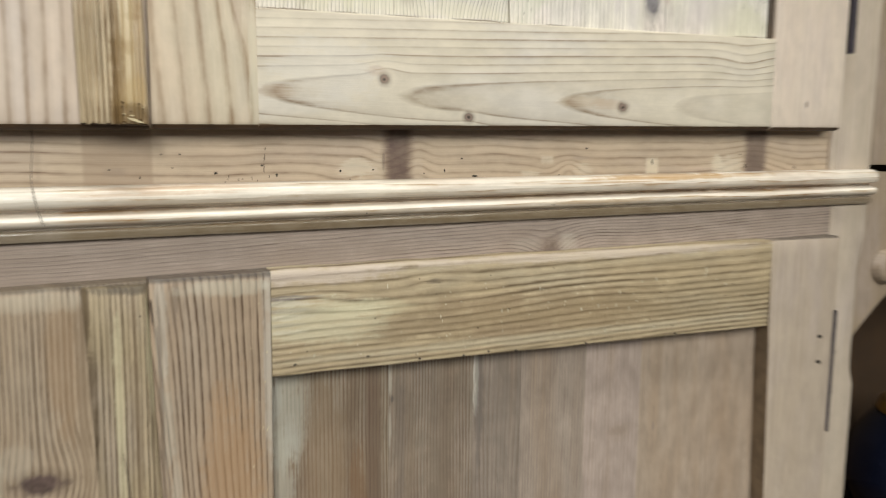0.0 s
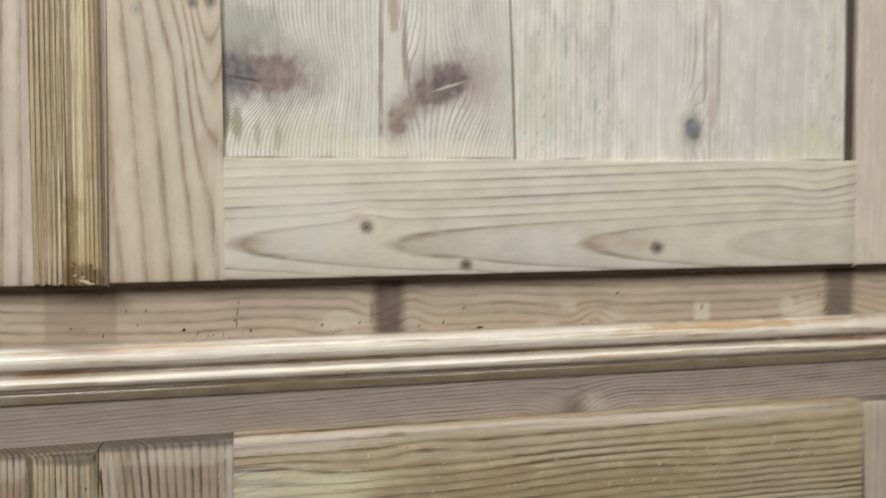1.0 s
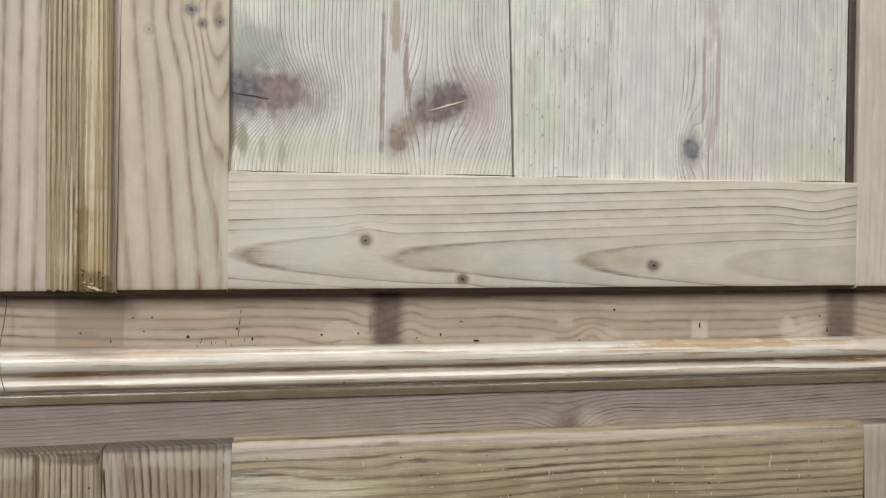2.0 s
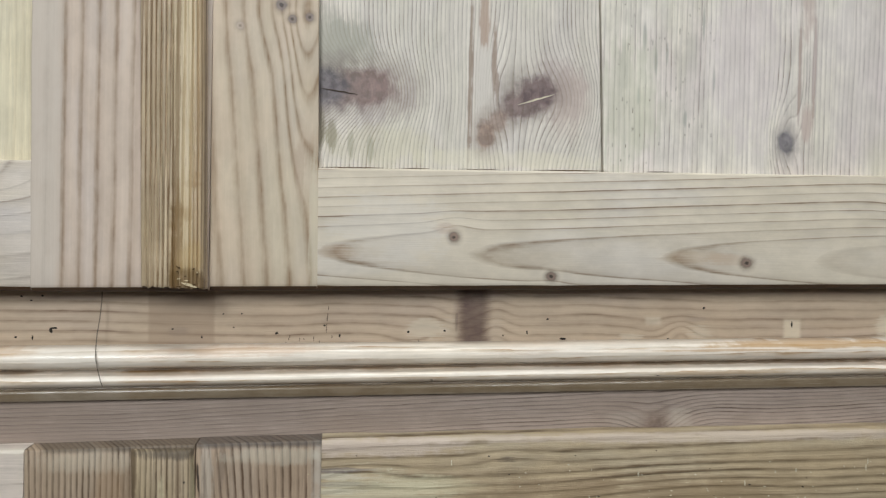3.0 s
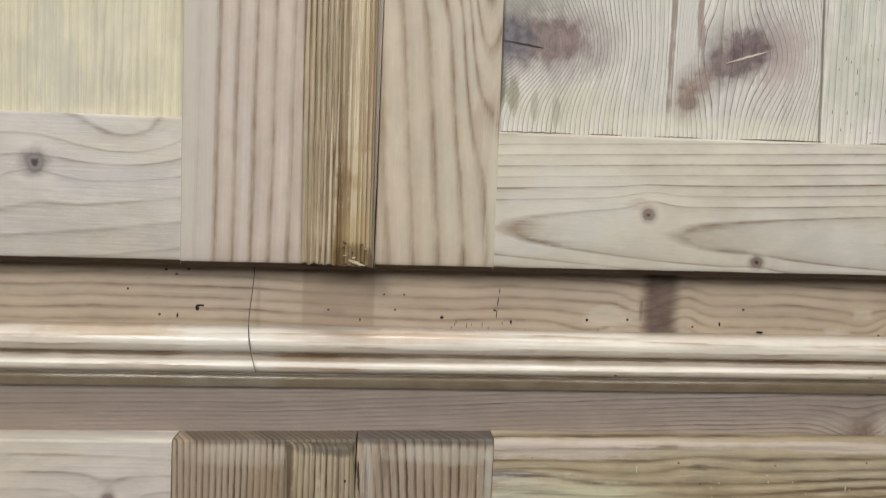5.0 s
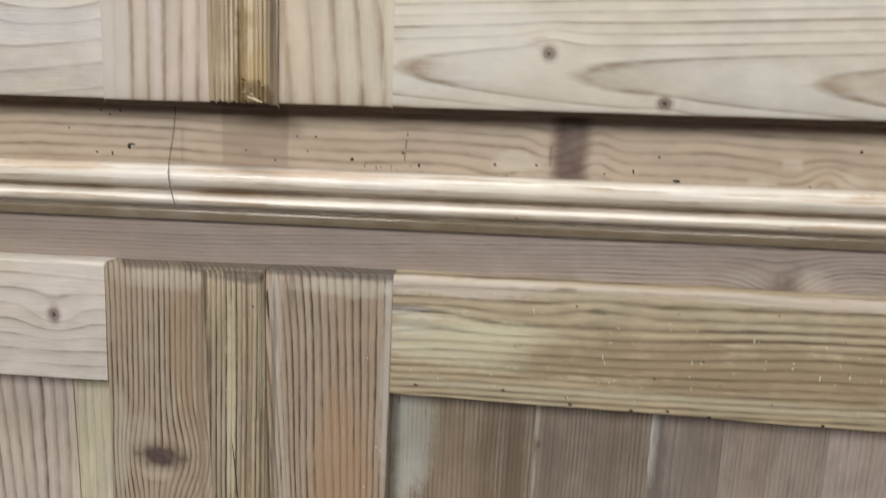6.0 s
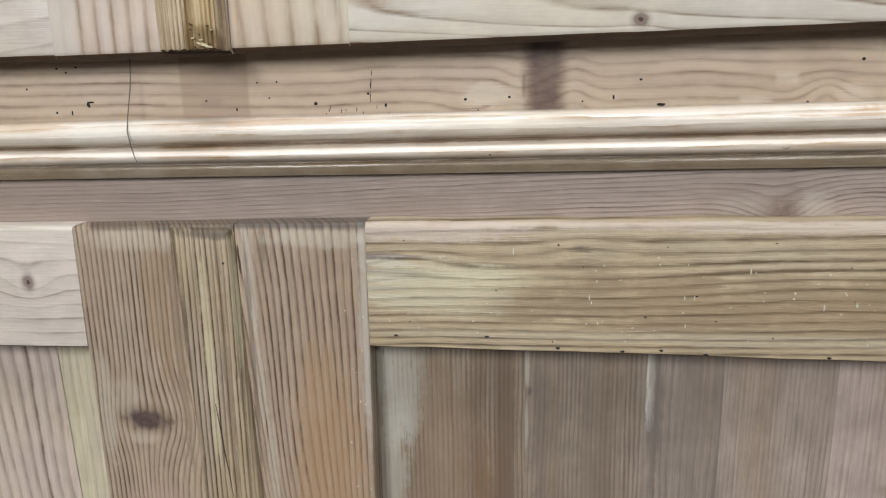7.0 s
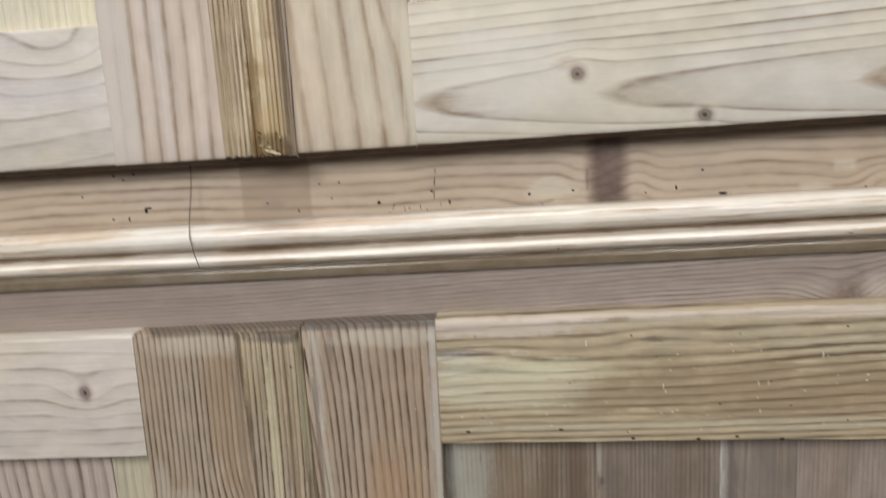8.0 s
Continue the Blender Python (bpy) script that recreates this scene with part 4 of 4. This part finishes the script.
part("side_panel", board("z", 0.0, 0.843, LEFT + 0.004, LEFT + 0.024, 0.051, 0.43, 0.002, seed=35), M_POST, LOW)
part("back_panel", board("z", 0.0, 0.843, LEFT + 0.026, RIGHT - 0.026, 0.415, 0.43, 0.002, seed=36), M_POST, LOW)
part("plinth", board("x", LEFT + 0.06, 0.655, 0.0, 0.12, 0.0160, 0.040, 0.001, seed=37), M_POST, LOW)

MOULD = smooth_profile([(0.0226, 0.8620), (0.0190, 0.8618), (0.0120, 0.8613), (0.0070, 0.8598), (0.0042, 0.8570), (0.0032, 0.8535), (0.0036, 0.8498), (0.0058, 0.8472), (0.0100, 0.8458), (0.0148, 0.8450), (0.0150, 0.8428),
                        (0.0085, 0.8412), (0.0048, 0.8394), (0.0038, 0.8370), (0.0046, 0.8346), (0.0076, 0.8326), (0.0122, 0.8314), (0.0128, 0.8302), (0.0106, 0.8292), (0.0100, 0.8268), (0.0104, 0.8238)], 3) + [(0.0112, 0.8218), (0.0158, 0.8216), (0.0158, 0.8455), (0.0228, 0.8457)]


def mould_lift(x):
    return 0.0020 + 0.0145 * x


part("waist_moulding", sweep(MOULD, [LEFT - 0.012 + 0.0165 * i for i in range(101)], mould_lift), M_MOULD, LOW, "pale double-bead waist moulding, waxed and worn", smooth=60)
part("moulding_wear", marks([(0.2748, 0.8415, 0.0045, 0.0012), (0.09, 0.8376, 0.002, 0.0008)], 0.0042, 6), M_HOLE, LOW, smooth=0)["kind"] = "stuff"

LY0, LY1 = -0.0042, 0.0155
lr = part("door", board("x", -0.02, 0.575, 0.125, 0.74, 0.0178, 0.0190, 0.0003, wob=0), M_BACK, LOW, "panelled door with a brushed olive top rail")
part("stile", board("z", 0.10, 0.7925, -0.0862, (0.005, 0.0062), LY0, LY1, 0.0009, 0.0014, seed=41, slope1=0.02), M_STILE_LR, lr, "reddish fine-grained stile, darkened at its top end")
darken_side(part("stile", board("z", 0.10, 0.7985, (0.575, 0.5455), (0.652, 0.6475), LY0, LY1, 0.0011, 0.0022, seed=42, slope1=0.02), M_STILE_LE, lr), M_REVEAL, (-1, 0, 0))
darken_side(part("rail", board("x", 0.0062, 0.5465, (0.7055, 0.7032), (0.7935, 0.7985), LY0 - 0.0004, LY1, 0.0042, 0.0003, 0.0010, foot=0.0012, seed=43), M_RAIL_LR, lr, "brushed olive-brown rail with raised grain and paint flecks"), M_UNDER)
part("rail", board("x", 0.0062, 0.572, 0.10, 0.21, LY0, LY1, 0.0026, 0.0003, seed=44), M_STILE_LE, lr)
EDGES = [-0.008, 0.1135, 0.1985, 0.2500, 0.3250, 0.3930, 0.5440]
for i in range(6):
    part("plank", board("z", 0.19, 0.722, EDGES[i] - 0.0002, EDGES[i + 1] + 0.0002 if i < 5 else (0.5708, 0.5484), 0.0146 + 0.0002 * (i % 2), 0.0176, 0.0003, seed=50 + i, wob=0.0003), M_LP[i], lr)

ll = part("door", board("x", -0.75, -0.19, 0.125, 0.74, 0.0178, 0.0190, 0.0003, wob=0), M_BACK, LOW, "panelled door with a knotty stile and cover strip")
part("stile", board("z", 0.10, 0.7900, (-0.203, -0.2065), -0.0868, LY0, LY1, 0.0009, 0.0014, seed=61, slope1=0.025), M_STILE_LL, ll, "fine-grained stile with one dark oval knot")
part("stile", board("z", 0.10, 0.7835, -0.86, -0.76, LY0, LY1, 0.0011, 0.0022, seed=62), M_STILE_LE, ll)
darken_side(part("rail", board("x", -0.7598, -0.2070, (0.689, 0.6978), (0.780, 0.7888), LY0 + 0.0006, LY1, 0.0030, 0.0003, foot=0.0012, seed=63), M_RAIL_LL, ll, "pale plain rail with one small knot"), M_UNDER)
part("rail", board("x", -0.7598, -0.2040, 0.10, 0.21, LY0, LY1, 0.0026, 0.0003, seed=64), M_STILE_LE, ll)
part("plank", board("z", 0.19, 0.715, (-0.231, -0.2455), -0.190, 0.0146, 0.0176, 0.0007, seed=65), M_LPY, ll, "yellowish sapwood plank")
part("plank", board("z", 0.19, 0.715, -0.48, (-0.2316, -0.2461), 0.0149, 0.0176, 0.0007, seed=66), M_LPL, ll)
part("plank", board("z", 0.19, 0.715, -0.765, -0.4806, 0.0146, 0.0176, 0.0007, seed=67), M_LPL, ll)


def low_strip():
    prof = [(-0.1325, -0.0044), (-0.1310, -0.0062), (-0.1290, -0.0085), (-0.1260, -0.0098), (-0.1200, -0.0102), (-0.1120, -0.0104), (-0.1040, -0.0108), (-0.0960, -0.0112), (-0.0915, -0.0106), (-0.0885, -0.0086), (-0.0874, -0.0044)]
    prof = smooth_profile(prof, 2)
    rings = []
    for z, inset in [(0.10, 0)] + [(0.11 + 0.02 * i, 0) for i in range(33)] + [(0.7862, 0), (0.7880, 0.0012), (0.7890, 0.0036)]:
        f = 0.034 * (0.785 - z)
        rings.append([(x + f + 0.0004 * noise.noise((z * 20, x * 60, 6)), min(y + inset, LY0 - 0.0002) + 0.0003 * noise.noise((z * 15, x * 300, 3)), z + (0.0012 * noise.noise((x * 300, 2, 1)) if z > 0.7845 else 0)) for x, y in prof])
    return loft(rings)


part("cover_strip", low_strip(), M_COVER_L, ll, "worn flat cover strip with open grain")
hinge(0.6515, 0.568, 0.712, -0.0008, lr)
for x, z in ((0.6285, 0.684), (0.6290, 0.654)):
    part("nail_hole", marks([(x, z, 0.0075, 0.0050)], LY0, int(z * 1000)), M_HOLE, lr, smooth=0)

# paint flecks and dark specks on the brushed rail, splits in knots
rnd = random.Random(11)
flecks = [(0.02 + 0.5 * rnd.random() ** 0.8, 0.712 + 0.06 * rnd.random(), 0.0005 + 0.0011 * rnd.random(), 0.0005 + (0.004 if rnd.random() < 0.12 else 0.0010) * rnd.random()) for _ in range(90)]
flecks += [(0.08 + 0.42 * rnd.random(), 0.716 + 0.062 * rnd.random(), 0.0006 + 0.0005 * rnd.random(), 0.0025 + 0.0035 * rnd.random()) for _ in range(16)]
part("paint_spatter", marks(flecks, LY0 - 0.0004, 12, 0.0003), M_FLECK, lr, smooth=0)["kind"] = "stuff"
specks = [(0.01 + 0.5 * rnd.random(), 0.709 + 0.078 * rnd.random(), 0.0009 + 0.0014 * rnd.random(), 0.0006 + 0.0006 * rnd.random()) for _ in range(24)]
part("grime", marks(specks, LY0 - 0.0004, 13, 0.0003), M_HOLE, lr, smooth=0)["kind"] = "stuff"
EDGE_CHIPS = [(0.136, 0.7078), (0.179, 0.7068), (0.204, 0.7082), (0.233, 0.7060), (0.025, 0.7140), (0.088, 0.7148), (0.31, 0.7062), (0.42, 0.7058)]
part("edge_chips", marks([(x, z, 0.0034, 0.0017) for x, z in EDGE_CHIPS], LY0 - 0.0004, 14, 0.0003), M_HOLE, lr, smooth=0)["kind"] = "stuff"
part("nail_hole", marks([(-0.0930, 0.7655, 0.0016, 0.0016)], -0.0113, 15), M_HOLE, ll, smooth=0)


def scratch(points, width, y, seed=0):
    """A thin raised or dark line along points (x, z), tapering out at both ends."""
    rings = []
    for i, (x, z) in enumerate(points):
        a, b = points[max(i - 1, 0)], points[min(i + 1, len(points) - 1)]
        d = math.hypot(b[0] - a[0], b[1] - a[1])
        nx, nz = -(b[1] - a[1]) / d, (b[0] - a[0]) / d
        f = i / (len(points) - 1)
        w = width * 0.5 * (0.25 + math.sin(math.pi * f)) * (0.8 + 0.5 * abs(noise.noise((x * 300, z * 300, seed))))
        rings.append([(x + nx * w, y + 0.0006, z + nz * w), (x + nx * w, y - 0.0002, z + nz * w), (x - nx * w, y - 0.0002, z - nz * w), (x - nx * w, y + 0.0006, z - nz * w)])
    return loft(rings)


def line(x0, z0, x1, z1, n=8, wob=0.0006, seed=0):
    return [(x0 + (x1 - x0) * i / n + wob * noise.noise((i * 0.9, seed, 1)), z0 + (z1 - z0) * i / n + wob * noise.noise((i * 0.9, seed, 2))) for i in range(n + 1)]


for x0, x1, w in ((0.002, 0.050, 0.0005), (0.062, 0.085, 0.0004), (0.108, 0.140, 0.0003), (0.168, 0.228, 0.0006), (0.262, 0.285, 0.0003), (0.486, 0.528, 0.0005)):
    part("grime_line", scratch(line(x0, 1.0012 + 0.0195 * x0, x1, 1.0012 + 0.0195 * x1, 12, 0.0005, seed=int(x0 * 900)), w, 0.0068), M_PIT, dr)
tick = random.Random(31)
ticks = [(0.232 + 0.085 * tick.random(), 1.012 + 0.13 * tick.random(), 0.0005 + 0.0004 * tick.random(), 0.0015 + 0.0045 * tick.random() ** 2) for _ in range(46)]
ticks += [(0.495 + 0.035 * tick.random(), 1.016 + 0.10 * tick.random(), 0.0006 + 0.0007 * tick.random(), 0.0012 + 0.005 * tick.random() ** 2) for _ in range(14)]
part("plank_scarring", marks(ticks, 0.0074, 32, 0.0001), M_TICK, dr, smooth=0)["kind"] = "stuff"
part("split", scratch(line(0.1545, 1.0555, 0.1835, 1.0650, seed=3), 0.0013, 0.0068), M_FLECK, dr, "pale split in the knot")
part("split", scratch(line(0.0, 1.0615, 0.028, 1.0580, seed=4), 0.0009, 0.0068), M_SPLIT, dr)
for x0, z0, x1, z1 in ((0.0090, 0.8930, 0.0088, 0.8895), (0.0085, 0.8875, 0.0078, 0.8805), (0.0077, 0.8790, 0.0074, 0.8715)):
    part("split", scratch(line(x0, z0, x1, z1, 5, 0.0002, seed=5), 0.0006, 0.0228), M_SPLIT, UP)

foot = random.Random(21)
pits = [(-0.1025 + 0.0195 * foot.random(), 0.9095 + 0.020 * foot.random() ** 1.6, 0.0008 + 0.0014 * foot.random(), 0.0006 + 0.0010 * foot.random()) for _ in range(12)]
part("pitting", marks(pits, -0.0156, 22, 0.0005), M_PIT, cs, smooth=0)["kind"] = "stuff"
chips = [(-0.1000 + 0.0160 * foot.random(), 0.9095 + 0.012 * foot.random(), 0.0008 + 0.0022 * foot.random(), 0.0006 + 0.0012 * foot.random()) for _ in range(3)]
part("chipping", marks(chips, -0.0158, 23, 0.0005), M_CHIP, cs, smooth=0)["kind"] = "stuff"
edge = [(-0.014 + 0.018 * foot.random() ** 0.6, 0.56 + 0.21 * foot.random(), 0.0005 + 0.0008 * foot.random(), 0.0006 + 0.0012 * foot.random()) for _ in range(16)]
part("edge_wear", marks(edge, LY0, 24, 0.0002), M_CHIP, lr, smooth=0)["kind"] = "stuff"
ticks = [(-0.03 + 0.065 * foot.random(), 0.8635 + 0.006 * foot.random(), 0.0005, 0.0015 + 0.0025 * foot.random()) for _ in range(11)]
part("worm_scarring", marks(ticks, 0.0228, 25), M_HOLE, UP, smooth=0)["kind"] = "stuff"
part("chip", scratch(line(-0.0960, 0.9125, -0.0850, 0.9090, seed=9), 0.0018, -0.0158), M_CHIP, dl, "pale chip at the foot of the cover strip")
part("split", scratch(line(-0.1085, 0.66, -0.1010, 0.585, seed=12), 0.0009, -0.0106), M_SPLIT, ll)
part("split", scratch(line(-0.0848, 0.777, -0.0838, 0.756, seed=14), 0.0014, LY0), M_SPLIT, lr)

# ---- a thread caught on the joint ----
pts = [(-0.1605, 0.0170, 0.907), (-0.1600, 0.0155, 0.897), (-0.1608, 0.0140, 0.884), (-0.1618, 0.0110, 0.872), (-0.1612, 0.0060, 0.8615), (-0.1600, 0.0020, 0.855), (-0.1585, 0.0015, 0.847), (-0.1560, 0.0008, 0.838), (-0.1545, 0.0005, 0.834)]
tagged(part("thread", tube(pts, 0.00035), M_THREAD, None, "thin dark thread hanging over the moulding"), category="thread")

# ---- the neighbouring dresser and its jar ----
DR = thing("dresser", (1.15, 0.3, 0.0), "brown dresser with pine front boards and an arched apron", "dresser")
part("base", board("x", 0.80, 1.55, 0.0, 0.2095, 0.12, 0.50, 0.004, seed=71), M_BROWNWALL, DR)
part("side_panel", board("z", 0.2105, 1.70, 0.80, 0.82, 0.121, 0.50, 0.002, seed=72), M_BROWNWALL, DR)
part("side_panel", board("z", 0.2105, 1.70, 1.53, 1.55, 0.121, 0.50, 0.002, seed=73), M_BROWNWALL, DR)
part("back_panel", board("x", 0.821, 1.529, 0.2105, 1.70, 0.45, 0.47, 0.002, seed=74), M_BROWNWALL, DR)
part("front_board", board("z", 0.877, 1.70, 0.775, 1.55, 0.10, 0.12, 0.003, seed=75), M_DRESSER, DR)


def apron():
    rings = []
    for i in range(41):
        x = 0.775 + 0.775 * i / 40
        q = abs((x - 1.1625) / 0.3875)
        low = 0.78 - 0.18 * q ** 2.6
        rings.append([(x, 0.10, low), (x, 0.10, 0.868), (x, 0.1195, 0.868), (x, 0.1195, low)])
    return loft(rings)


part("apron", apron(), M_DRESSER, DR, "arched pine apron")
bm = bmesh.new()
bmesh.ops.create_cone(bm, cap_ends=True, segments=28, radius1=0.026, radius2=0.020, depth=0.012, matrix=Matrix.Translation((0.866, 0.094, 0.738)) @ Matrix.Rotation(radians(90), 4, "X"))
bmesh.ops.bevel(bm, geom=[e for e in bm.edges], offset=0.002, segments=2, affect="EDGES")
part("rosette", bm, M_DRESSER, DR, "turned pine rosette")


def jar():
    prof = [(0.001, 0.0), (0.07, 0.0), (0.075, 0.006), (0.105, 0.05), (0.124, 0.10), (0.125, 0.135), (0.115, 0.18), (0.092, 0.222), (0.080, 0.238), (0.080, 0.242)]
    bm = bmesh.new()
    rows = [[bm.verts.new((1.222 + r * math.cos(2 * math.pi * j / 40), 0.26 + r * math.sin(2 * math.pi * j / 40), 0.21 + 0.9 * z)) for j in range(40)] for r, z in smooth_profile(prof, 4)]
    for a, b in zip(rows, rows[1:]):
        for j in range(40):
            bm.faces.new((a[j], a[(j + 1) % 40], b[(j + 1) % 40], b[j]))
    bm.faces.new(rows[0][::-1]), bm.faces.new(rows[-1])
    return bm


J = tagged(part("jar", jar(), M_VASE, None, "blue-black glazed round jar with a brass collar"), category="jar")
bm = bmesh.new()
bmesh.ops.create_cone(bm, cap_ends=True, segments=40, radius1=0.078, radius2=0.070, depth=0.022, matrix=Matrix.Translation((1.222, 0.26, 0.21 + 0.9 * 0.2422 + 0.0113)))
bmesh.ops.bevel(bm, geom=[e for e in bm.edges], offset=0.003, segments=2, affect="EDGES")
part("collar", bm, M_BRASS, J, "brass collar")
